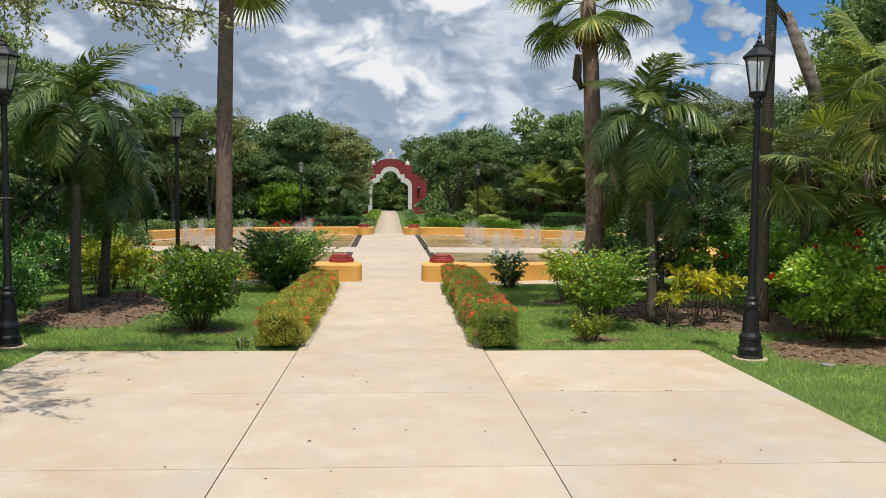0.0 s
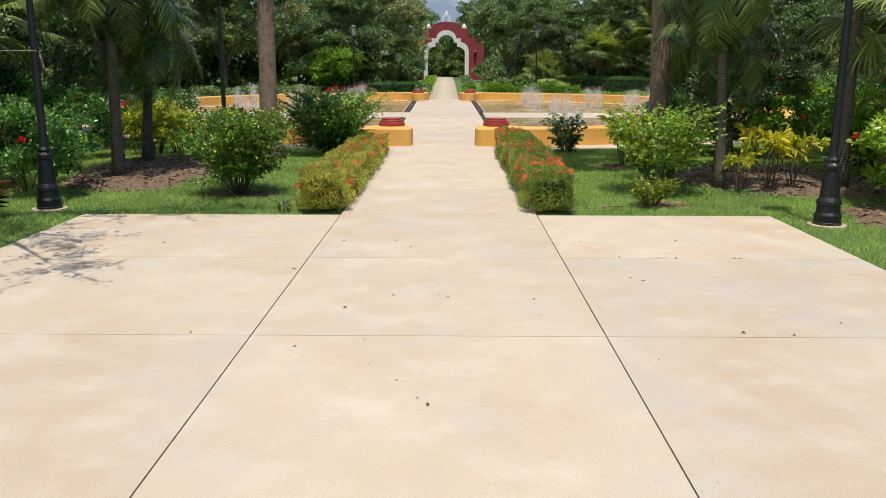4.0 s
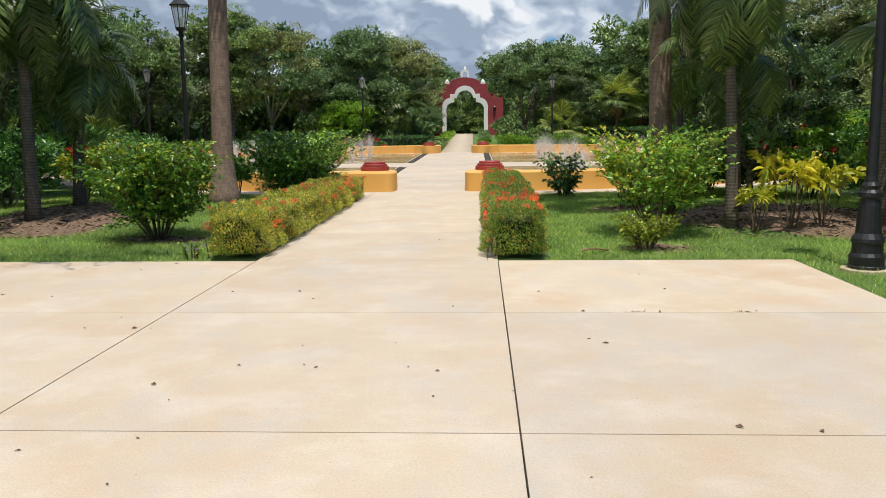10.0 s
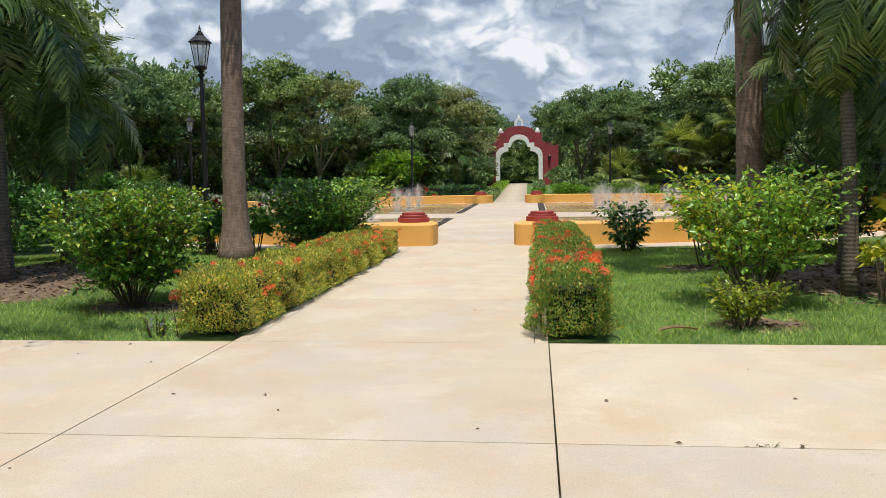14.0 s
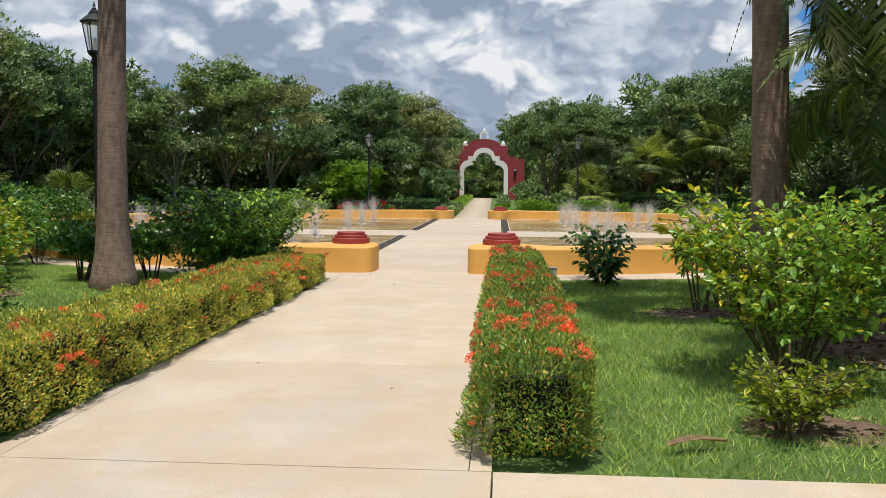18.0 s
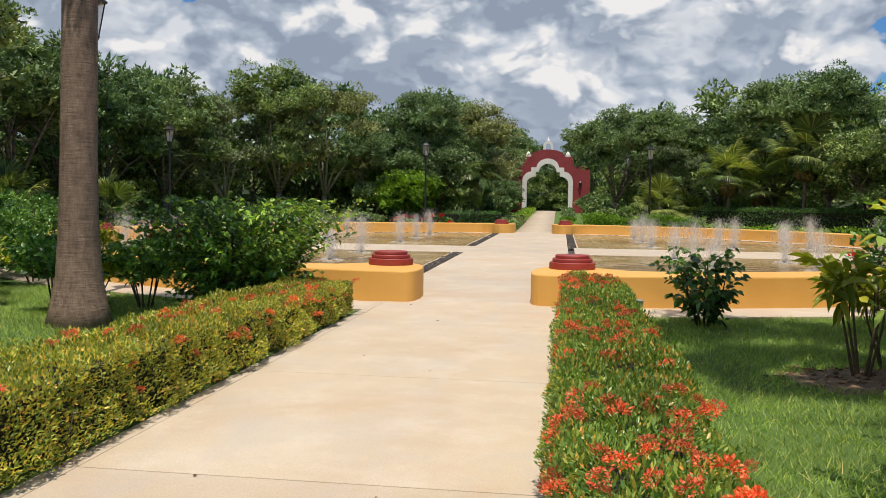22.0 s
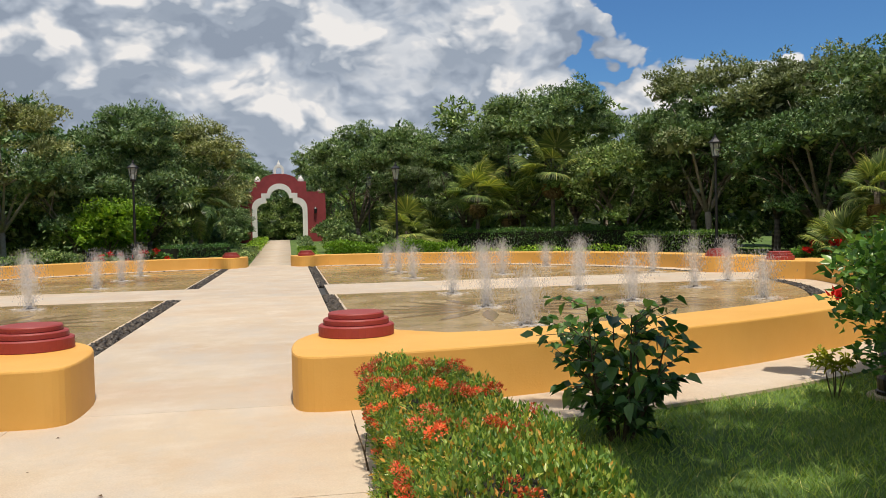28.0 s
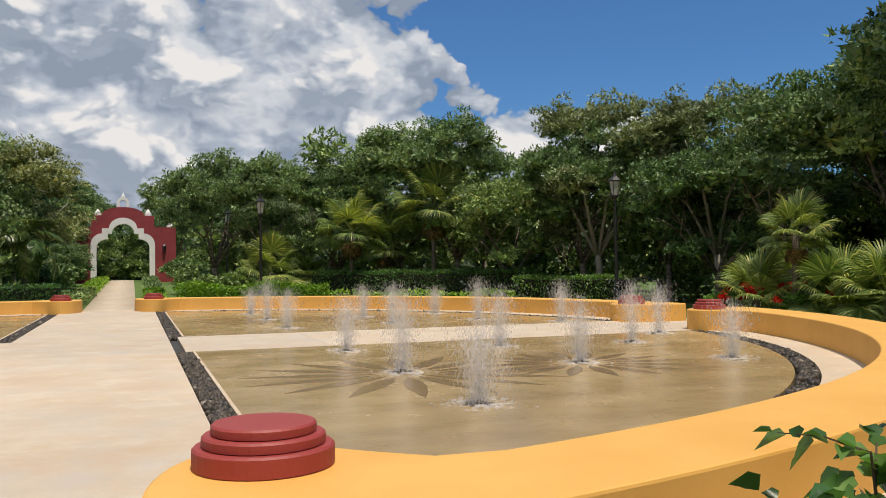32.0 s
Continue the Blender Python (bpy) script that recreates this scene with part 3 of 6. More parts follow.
def build_pool_floor():
    bed = prism([pool(*p) for p in arc(R_IN + 0.2, 0, 2 * math.pi, 97)[:-1]], -0.20, -0.10)
    tagged(part("pool_bed", bed, M_TROUGH), "dark wet bed under the pool's drain channels", "pool bed", kind="structure")
    for sx, sy in QUARTERS:
        x0 = WALK_W + 0.36
        a0, a1 = math.asin(CROSS / R_CH0), math.acos(x0 / R_CH0)
        pad = thing("pool_floor", "thin sheet of water over a tan concrete pool floor", "pool", group="four quarters of the round pool", kind="structure")
        part("basin", prism(quarter([(x0, CROSS)] + arc(R_CH0, a0, a1, 40), sx, sy), -0.11, -0.006, 0.006), M_POOL, pad)
        rim = [(x0 - 0.05, CROSS), (x0 - 0.004, CROSS), (x0 - 0.004, R_CH0 - 0.3), (x0 - 0.05, R_CH0 - 0.3)]
        part("rim", prism(quarter(rim, sx, sy), -0.11, 0.012, 0.006), M_APRON, pad)
        b0, b1 = math.asin(CROSS / R_CH1), math.acos(WALK_W / R_CH1)
        ap = arc(R_CH1, b0, b1, 40) + arc(R_IN + 0.15, math.acos(WALK_W / R_IN), math.asin(CROSS / R_IN), 40)
        part("apron", prism(quarter(ap, sx, sy), -0.11, -0.004), M_APRON, pad)


build_pool_floor()
for side, label in ((1, "east"), (-1, "west")):
    xs = sorted([side * (WALK_W + 0.12), side * 4.6, side * 7.7, side * 10.8, side * 14.6, side * 16.4])
    paving("cross_walk", "pale concrete walk across the middle of the pool", xs, [YC - CROSS * NEAR + 0.004, YC + CROSS * FAR - 0.004], M_SLAB, -0.002)


def end_block(first):
    """Outline, near one end of a wall quarter, of the block that carries a pedestal: (along the gap, radius)."""
    return [(1.34, 14.63), (1.04, 14.60), (0.90, 14.42), (0.90, 13.62), (1.08, 13.08), (1.40, 12.78), (1.80, 12.84), (2.06, 13.2), (2.5, 13.62)]


def build_walls():
    for sx, sy in QUARTERS:
        g = end_block(True)
        for _ in range(2):
            soft = [g[0]]
            for p, q in zip(g, g[1:]):
                soft += [(p[0] * 0.75 + q[0] * 0.25, p[1] * 0.75 + q[1] * 0.25), (p[0] * 0.25 + q[0] * 0.75, p[1] * 0.25 + q[1] * 0.75)]
            g = soft + [g[-1]]
        a = [(s, math.sqrt(max(r * r - s * s, 0))) for s, r in g]           # end at the axial walk
        c = [(math.sqrt(max(r * r - s * s, 0)), s) for s, r in g]           # end at the cross walk
        a_in0, a_in1 = math.atan2(a[-1][1], a[-1][0]), math.atan2(c[-1][1], c[-1][0])
        inner = arc(R_IN, a_in0 - 0.03, a_in1 + 0.03, 44)
        o0, o1 = math.atan2(c[0][1], c[0][0]), math.atan2(a[0][1], a[0][0])
        outer = arc(R_OUT, o0 + 0.02, o1 - 0.02, 48)
        pts = a + inner + c[::-1] + outer
        wall = thing("pool_wall", "low curved ochre yellow masonry wall with rounded block ends", "wall", group="four curved walls round the pool", kind="structure")
        part("wall_body", prism(quarter(pts, sx, sy), -0.12, WALL_H, 0.022), M_YELLOW, wall)


build_walls()


def build_pedestals():
    base = thing("stepped_pedestal", "oxide red stepped round pedestal on the yellow wall end", "pedestal", group="red pedestals on the wall ends")
    z = 0.0
    for r, h in ((0.385, 0.115), (0.335, 0.062), (0.285, 0.058)):
        bm = lathe([(r - 0.012, z), (r, z + 0.006), (r, z + h - 0.012), (r - 0.012, z + h)], 36)
        part("disc", bm, M_RED, base)
        z += h
    spots = []
    for sx, sy in QUARTERS:
        spots.append(pool(sx * 1.56, sy * 13.25))
        spots.append(pool(sx * 13.25, sy * 1.56))
    base.matrix_basis = pose(*spots[0], WALL_H)
    for x, y in spots[1:]:
        copy_thing(base, pose(x, y, WALL_H))


build_pedestals()


# ---- water jets, mosaic petals, channel stones ----
JETS = [(4.5, 36.2), (4.53, 32.6), (4.48, 29.4), (7.25, 35.8), (7.3, 32.6), (9.85, 35.4), (9.75, 32.1), (11.5, 37.1)]


def spray_mesh(seed, height, n=4400):
    """A plume of fine drops: a narrow core that rises, a loose head that falls back."""
    rs = np.random.RandomState(seed)
    t = rs.uniform(0, 1, n) ** 0.9
    a = rs.uniform(0, 2 * math.pi, n)
    spread = np.abs(rs.normal(0, 1, n))
    z = height * t * rs.uniform(0.70, 1.12, n)
    r = 0.02 + 0.19 * spread * (0.35 + 0.9 * t)
    P = np.stack([r * np.cos(a), r * np.sin(a), np.maximum(z, 0.01)], 1)
    V, F = small_leaf_arrays(rs, P, rs.normal(0, 0.3, (n, 3)) + np.array([0, 0, 1.2]), 0.050, 0.36, 0.5)
    return np_mesh("spray", V, F, M_SPRAY)


def foam_mesh():
    """Thin foam where the falling drops meet the wet floor."""
    rs = np.random.RandomState(29)
    n = 260
    a, r = rs.uniform(0, 2 * math.pi, n), 0.16 + np.abs(rs.normal(0, 0.16, n))
    P = np.stack([r * np.cos(a), r * np.sin(a), rs.uniform(0.008, 0.03, n)], 1)
    V, F = small_leaf_arrays(rs, P, np.stack([np.cos(a + 1.3), np.sin(a + 1.3), 0 * a], 1), 0.07, 0.7, 0.5)
    return np_mesh("foam", V, F, M_SPRAY)


def build_jets():
    heights = (1.12, 1.0, 1.2, 0.9)
    sprays = [spray_mesh(20 + i, h) for i, h in enumerate(heights)]
    foam = foam_mesh()
    rs = random.Random(4)
    for sx, sy in QUARTERS:
        for k, (x, y) in enumerate(JETS):
            px, py = pool(sx * x, sy * (YC - y) / NEAR)
            j = thing("fountain_jet", "white foaming water jet rising from the pool floor", "fountain jet", pose(px, py, -0.004, 0, 0, rs.uniform(0, 360)), "water jets of the pool")
            part("nozzle", lathe([(0.16, 0.0), (0.17, 0.006), (0.15, 0.012), (0.05, 0.014), (0.045, 0.05), (0.03, 0.055)], 18), M_IRONLID, j, "dark metal nozzle ring")
            tagged(part("foam", foam, None, j, "thin white foam on the water"), kind="stuff")
            part("spray", sprays[(k + (sx > 0)) % 4], None, j)


build_jets()


def petal_mesh(inner, length, width):
    bm = bmesh.new()
    pts = [(inner, 0), (inner + length * 0.25, width * 0.42), (inner + length * 0.5, width * 0.5), (inner + length * 0.8, width * 0.26), (inner + length, 0)]
    ring = pts + [(x, -y) for x, y in pts[-2:0:-1]]
    lo = [bm.verts.new((x, y, 0)) for x, y in ring]
    hi = [bm.verts.new((x, y, 0.006)) for x, y in ring]
    bm.faces.new(hi)
    for i in range(len(ring)):
        bm.faces.new((lo[i], lo[(i + 1) % len(ring)], hi[(i + 1) % len(ring)], hi[i]))
    me = bpy.data.meshes.new("petal")
    bm.to_mesh(me)
    bm.free()
    me.materials.append(M_PETAL)
    return me


def build_mosaics():
    me = petal_mesh(0.42, 2.0, 0.30)
    small = petal_mesh(0.42, 1.35, 0.24)
    for sx, sy in QUARTERS:
        for cx, cy, mesh in ((4.53, 32.5, me), (7.3, 32.6, small)):
            x, y = pool(sx * cx, sy * (YC - cy) / NEAR)
            f = thing("floor_mosaic", "dark brown flower mosaic set into the pool floor", "mosaic", pose(x, y, -0.007), "flower mosaics of the pool")
            for i in range(16):
                p = part("petal", mesh, None, f)
                p.rotation_euler = (0, 0, 2 * math.pi * (i + 0.5) / 16)


build_mosaics()


def pebble_mesh(seed):
    bm = bmesh.new()
    bmesh.ops.create_icosphere(bm, subdivisions=1, radius=1.0)
    rs = random.Random(seed)
    for v in bm.verts:
        v.co *= rs.uniform(0.85, 1.12)
    me = bpy.data.meshes.new("stone")
    bm.to_mesh(me)
    bm.free()
    me.materials.append(M_STONE)
    me.shade_smooth()
    return me


def build_stones():
    shapes = [pebble_mesh(i) for i in range(5)]
    rs = random.Random(11)
    bank = thing("drain_stones", "dark wet river stones filling the drain channel", "stones", kind="structure")
    for k in range(300):
        u = k / 300
        y = 26.7 + u * 10.6 + rs.uniform(-0.03, 0.03)
        x = WALK_W * widen(y) + axis_x(y) + 0.04 + rs.random() * 0.24
        s = rs.uniform(0.035, 0.065)
        p = part("stone", rs.choice(shapes), None, bank)
        p.matrix_basis = pose(x, y, -0.045 + rs.uniform(0, 0.025), rs.uniform(0, 360), rs.uniform(0, 360), rs.uniform(0, 360)) @ Matrix.Diagonal((s * 1.25, s, s * 0.7, 1))
    # the rest of the channels
    base = np.empty(len(shapes[0].vertices) * 3, np.float32)
    shapes[0].vertices.foreach_get("co", base)
    base = base.reshape(-1, 3)
    tri = np.array([list(p.vertices) for p in shapes[0].polygons])
    nr = np.random.RandomState(5)
    C = []
    for sx, sy in QUARTERS:
        n = 700
        ex = nr.uniform(WALK_W + 0.04, WALK_W + 0.30, n)
        ey = nr.uniform(CROSS, R_CH0 - 0.2, n)
        C += [(*pool(sx * a, sy * b), nr.uniform(-0.085, -0.03)) for a, b in zip(ex, ey)]
        n = 900 if (sx > 0 and sy < 0) else 350
        th = nr.uniform(math.asin(CROSS / R_CH1), math.acos(WALK_W / R_CH1), n)
        rr = nr.uniform(R_CH0 + 0.05, R_CH1 - 0.05, n)
        C += [(*pool(sx * r * math.cos(t), sy * r * math.sin(t)), nr.uniform(-0.085, -0.03)) for r, t in zip(rr, th)]
    C = np.array(C)
    n = len(C)
    R = unit(nr.normal(0, 1, (n, 4)))
    w, x, y, z = R.T
    rot = np.stack([1 - 2 * (y * y + z * z), 2 * (x * y - z * w), 2 * (x * z + y * w), 2 * (x * y + z * w), 1 - 2 * (x * x + z * z), 2 * (y * z - x * w), 2 * (x * z - y * w), 2 * (y * z + x * w), 1 - 2 * (x * x + y * y)], 1).reshape(n, 3, 3)
    S = nr.uniform(0.04, 0.075, (n, 1, 1)) * np.array([1.2, 1.0, 0.72])
    V = np.einsum("nij,nkj->nki", rot, base[None] * S) + C[:, None]
    F = tri[None] + np.arange(n)[:, None, None] * len(base)
    me = np_mesh("stone_fill", V.reshape(-1, 3), F.reshape(-1, 3), M_STONE)
    tagged(part("stone_fill", me, None, bank), kind="stuff")


build_stones()


# ---- foliage ----
def clump_leaves(rs, centres, radii, n, length, aspect, inner=0.55, flat=0.8, droop=0.0, make=leaf_arrays):
    """Leaves on the shells of many small clumps."""
    centres, radii = np.asarray(centres), np.asarray(radii)
    w = radii ** 2
    k = rs.choice(len(centres), n, p=w / w.sum())
    d = unit(rs.normal(0, 1, (n, 3)))
    d[:, 2] = np.where(d[:, 2] < -0.25, -d[:, 2] * 0.6, d[:, 2])
    r = radii[k] * rs.uniform(inner, 1.08, n)
    P = centres[k] + d * r[:, None] * np.array([1, 1, flat])
    D = d * 0.8 + rs.normal(0, 0.55, (n, 3)) + np.array([0, 0, 0.12 - droop])
    return make(rs, P, D, length, aspect)


def crown_blobs(rs, n, rx, ry, rz, cz, r0, r1, cut=-0.55):
    C, R = [], []
    while len(C) < n:
        d = unit(rs.normal(0, 1, 3))
        if d[2] < cut:
            continue
        f = rs.uniform(0.45, 1.0) ** 0.6
        C.append((d[0] * rx * f, d[1] * ry * f, cz + d[2] * rz * f))
        R.append(rs.uniform(r0, r1))
    return np.array(C), np.array(R)


def limbs(rs, base_h, spread, top, radius, n, forks=2):
    bm = bmesh.new()
    lean = rs.normal(0, 0.25, 2)
    crotch = Vector((lean[0] * 0.4, lean[1] * 0.4, base_h))
    tube([(0, 0, -0.15), (0, 0, 0.1), (lean[0] * 0.15, lean[1] * 0.15, base_h * 0.5), crotch], [radius * 1.5, radius * 1.15, radius * 0.95, radius * 0.85], 8, bm)
    for i in range(n):
        a = 2 * math.pi * (i + rs.uniform(0, 0.7)) / n
        s = spread * rs.uniform(0.6, 1.0)
        end = Vector((math.cos(a) * s, math.sin(a) * s, top * rs.uniform(0.75, 1.0)))
        mid = crotch.lerp(end, 0.5) + Vector((rs.normal(0, 0.25), rs.normal(0, 0.25), 0.25))
        tube([crotch - Vector((0, 0, 0.1)), mid, end], [radius * 0.6, radius * 0.36, radius * 0.12], 6, bm)
        for _ in range(forks):
            e2 = mid + Vector((rs.normal(0, 0.5), rs.normal(0, 0.5), 0.5)) * spread * 0.45
            tube([mid, mid.lerp(e2, 0.5) + Vector((0, 0, 0.1)), e2], [radius * 0.3, radius * 0.2, radius * 0.07], 5, bm)
    return bm


def tufts(rs, C, R, per, r0, r1):
    """Small leaf tufts over the upper and outer sides of larger clumps."""
    n = len(C) * per
    k = np.repeat(np.arange(len(C)), per)
    d = unit(rs.normal(0, 1, (n, 3)))
    d[:, 2] = np.where(d[:, 2] < 0.0, -d[:, 2], d[:, 2])
    return C[k] + d * (R[k] * rs.uniform(0.62, 1.05, n))[:, None] * np.array([1, 1, 0.85]), rs.uniform(r0, r1, n)


def tree_kind(seed, label, height, spread, mat, leaves, size, group, trunk_r=0.16, bare=0.22, per=12, r1=0.50, wood=None):
    rs = np.random.RandomState(seed)
    t = thing("tree", label, "tree", group=group)
    part("trunk", limbs(rs, height * 0.22, spread * 0.8, height * 0.72, trunk_r, 6), wood or M_BARK, t, smooth=True)
    hz = height * (1 - bare) / 2
    C, R = crown_blobs(rs, 30, spread * 0.90, spread * 0.90, hz * 0.90, height - hz, 0.6, 1.35, -0.8)
    keep = R + C[:, 2] < height * 1.04
    C, R = C[keep], R[keep]
    inside = clump_leaves(rs, C, R * 0.62, 2300, 0.30, 0.8, 0.2, 0.8, 0.0, small_leaf_arrays)
    C, R = tufts(rs, C, R, per, r1 * 0.5, r1)
    V, F = join_arrays([clump_leaves(rs, C, R, leaves, size * 0.95, 0.64, 0.62, 0.7, 0.0, small_leaf_arrays), inside])
    part("crown", np_mesh("crown", V, F, mat), None, t)
    return t


WOOD = "trees of the wood round the plaza"
KINDS = [
    tree_kind(1, "broad dark green forest tree with a rounded dense crown", 8.6, 3.4, M_TREE, 17000, 0.138, WOOD, 0.16, 0.24),
    tree_kind(2, "tall uneven dark green forest tree behind the pool", 9.4, 2.9, M_TREE, 16500, 0.138, WOOD, 0.16, 0.26),
    tree_kind(3, "olive green fine-leaved forest tree with pale limbs", 8.2, 3.2, M_TREE_OLIVE, 18000, 0.121, WOOD, 0.14, 0.16, wood=M_PALEBARK),
    tree_kind(4, "low spreading green forest tree at the wood's edge", 6.2, 3.6, M_TREE, 16000, 0.133, WOOD, 0.14, 0.16),
    tree_kind(5, "dark forest tree deep in the wood", 9.0, 3.4, M_TREE, 4200, 0.31, WOOD, 0.16, 0.05),
    tree_kind(6, "bright green young tree in full leaf", 3.6, 2.0, M_TREE_BRIGHT, 9000, 0.15, WOOD, 0.07, 0.08),
]
USED = [False] * len(KINDS)


def place(kind, x, y, scale=1.0, turn=0.0, sz=1.0):
    m = pose(x, y, float(ground_z(x, y)), 0, 0, turn) @ Matrix.Diagonal((scale, scale, scale * sz, 1))
    if not USED[kind]:
        USED[kind] = True
        KINDS[kind].matrix_basis = m
        return KINDS[kind]
    ob = KINDS[kind]
    c = copy_thing(ob, Matrix.Identity(4))
    c.matrix_basis = m
    return c


def plant_wood():
    rs = random.Random(7)
    # front row round the pool, from the left side by the far end to the right side
    for i in range(30):
        a = radians(200 - i * 220 / 29)
        if abs(a - math.pi / 2) < radians(9):
            continue
        r = 23.5 + rs.uniform(-1.2, 1.6)
        x, y = r * math.cos(a) * 1.0, YC + r * math.sin(a) * 1.12
        k = rs.choice((0, 1, 2, 3, 0, 1))
        low = 0.86 if radians(62) < a < radians(83) else 1.05 if radians(28) < a < radians(140) else 1.0
        place(k, x, y, low * rs.uniform(0.86, 1.05), rs.uniform(0, 360), rs.uniform(0.9, 1.05))
    for i in range(26):
        a = radians(205 - i * 230 / 25)
        if abs(a - math.pi / 2) < radians(6):
            continue
        r = 30 + rs.uniform(-1.5, 1.5)
        x, y = r * math.cos(a), YC + r * math.sin(a) * 1.15
        place(4, x, y, rs.uniform(0.92, 1.12), rs.uniform(0, 360))
    # along the walk to the arch and behind it
    for x, y, k, s in ((-7.0, 65, 3, 1.0), (8.2, 67, 2, 0.7), (-8.5, 62, 5, 1.0), (-6.5, 72, 1, 0.95), (-7.5, 80, 0, 1.0), (-8, 88, 1, 1.05), (-3.7, 80.5, 3, 0.5), (-4.7, 84.5, 1, 0.55), (7.5, 74, 2, 0.74), (8, 82, 0, 0.82), (9, 90, 1, 1.0), (-6, 100, 0, 1.0), (6, 101, 0, 1.0),
                       (3.6, 98.5, 1, 0.98), (-4.9, 97, 1, 0.95), (-5.0, 89.5, 0, 0.8), (-5, 110, 1, 1.05), (5.2, 111, 1, 0.95), (0.5, 118, 3, 1.2), (-4, 121, 4, 1.0), (4.5, 122, 4, 1.0), (-12, 96, 4, 1.1), (13, 98, 4, 1.1), (-13, 84, 4, 1.05), (14, 86, 4, 1.05)):
        place(k, x, y, s, rs.uniform(0, 360))
    # beside and behind the plaza
    for x, y, k, s in ((-13.5, 15, 0, 0.95), (-15, 21, 1, 1.0), (-16.5, 27, 0, 1.0), (-12.5, 9, 3, 1.0), (-19, 33, 2, 1.0), (13.5, 14, 0, 0.95), (14.5, 20, 1, 1.0), (12.5, 8, 1, 0.95), (17.5, 26, 0, 1.1),
                       (-17, 12, 4, 1.0), (18, 17, 4, 1.05), (-11, -14, 4, 1.0), (10, -15, 4, 1.0), (0, -17, 4, 1.1), (-18, 0, 4, 1.0), (18, 0, 4, 1.0)):
        place(k, x, y, s, rs.uniform(0, 360))
    for x, y, k, s in ((-11.2, 13.8, 3, 0.95), (-11.6, 18.6, 0, 0.72), (-10.8, 23.4, 3, 0.8), (-13.2, 26.5, 0, 0.9)):
        place(k, x, y, s, rs.uniform(0, 360))
    # the great tree at the right of the pool
    # the small one at (7.3, 21.5) is added, nearly unseen, to shade the lawn
    for x, y, k, s in ((25.5, 38, 0, 1.62), (24.5, 31.5, 1, 1.45), (28, 44, 0, 1.15), (20.0, 53, 2, 1.17), (22.8, 48.5, 2, 1.12), (13.4, 18.6, 2, 0.78), (12.0, 23.0, 2, 0.62), (7.3, 21.5, 3, 0.52), (-17.5, 29.5, 0, 1.2), (-20, 36, 1, 1.15), (-21.5, 43, 0, 1.05)):
        place(k, x, y, s, rs.uniform(0, 360))


plant_wood()


def build_backwood():
    """The deep wood behind the first rows, as one mass of leaf clumps, and the undergrowth between the trunks."""
    rs = np.random.RandomState(33)
    C, R = [], []
    for ring, n, top, thick in ((28.0, 190, 3.4, 1.5),):
        for _ in range(n):
            a = math.radians(rs.uniform(-32, 212))
            x, y = ring * math.cos(a), YC + ring * math.sin(a) * 1.15 + rs.normal(0, 0.8)
            if abs(x) < 4.6 and y > YC:
                continue
            C.append((x + rs.normal(0, thick * 0.5), y, rs.uniform(0.2, top)))
            R.append(rs.uniform(0.8, 1.5) if ring > 24 else rs.uniform(0.5, 0.9))
    for _ in range(150):
        s = rs.choice((-1, 1))
        y = rs.uniform(62, 118)
        C.append((s * rs.uniform(4.6, 8.0), y, rs.uniform(0.2, 2.4) + float(ground_z(0, y))))
        R.append(rs.uniform(0.6, 1.1))
    for _ in range(50):
        C.append((rs.uniform(-6, 6), rs.uniform(113, 118), rs.uniform(0.5, 5.5)))
        R.append(rs.uniform(0.8, 1.3))
    V, F = clump_leaves(rs, C, R, 90000, 0.22, 0.65, 0.3, 0.8, 0.0, small_leaf_arrays)
    tagged(new("woodland", np_mesh("woodland", V, F, M_TREE)), "deep dark green woodland and undergrowth behind the trees", "woodland", kind="stuff")
    C, R = [], []
    for ring, n, top in ((31.5, 420, 5.0), (36.5, 620, 8.2)):
        for _ in range(n):
            a = math.radians(rs.uniform(-40, 220))
            x, y = ring * math.cos(a) + rs.normal(0, 0.9), YC + ring * math.sin(a) * 1.15 + rs.normal(0, 0.9)
            if abs(x) < 5.0 and y > YC:
                continue
            C.append((x, y, rs.uniform(0.1, top)))
            R.append(rs.uniform(0.9, 1.6))
    for _ in range(90):
        C.append((rs.uniform(-9, 9), rs.uniform(120, 124), rs.uniform(0.5, 6.5)))
        R.append(rs.uniform(1.0, 1.6))
    V, F = clump_leaves(rs, C, R, 95000, 0.50, 0.7, 0.2, 0.8, 0.0, small_leaf_arrays)
    tagged(new("woodland", np_mesh("woodland", V, F, M_TREE)), "dark far side of the wood behind the trees", "woodland", kind="stuff")
    C, R = [], []
    for _ in range(150):
        s = rs.choice((-1, 1))
        C.append((s * rs.uniform(12.5, 19), rs.uniform(3, 24), rs.uniform(0.2, 5.5)))
        R.append(rs.uniform(0.6, 1.1))
    V, F = clump_leaves(rs, C, R, 50000, 0.16, 0.6, 0.5, make=small_leaf_arrays)
    tagged(new("undergrowth", np_mesh("undergrowth", V, F, M_TREE)), "dense green undergrowth at the sides of the garden", "undergrowth", kind="stuff")


build_backwood()


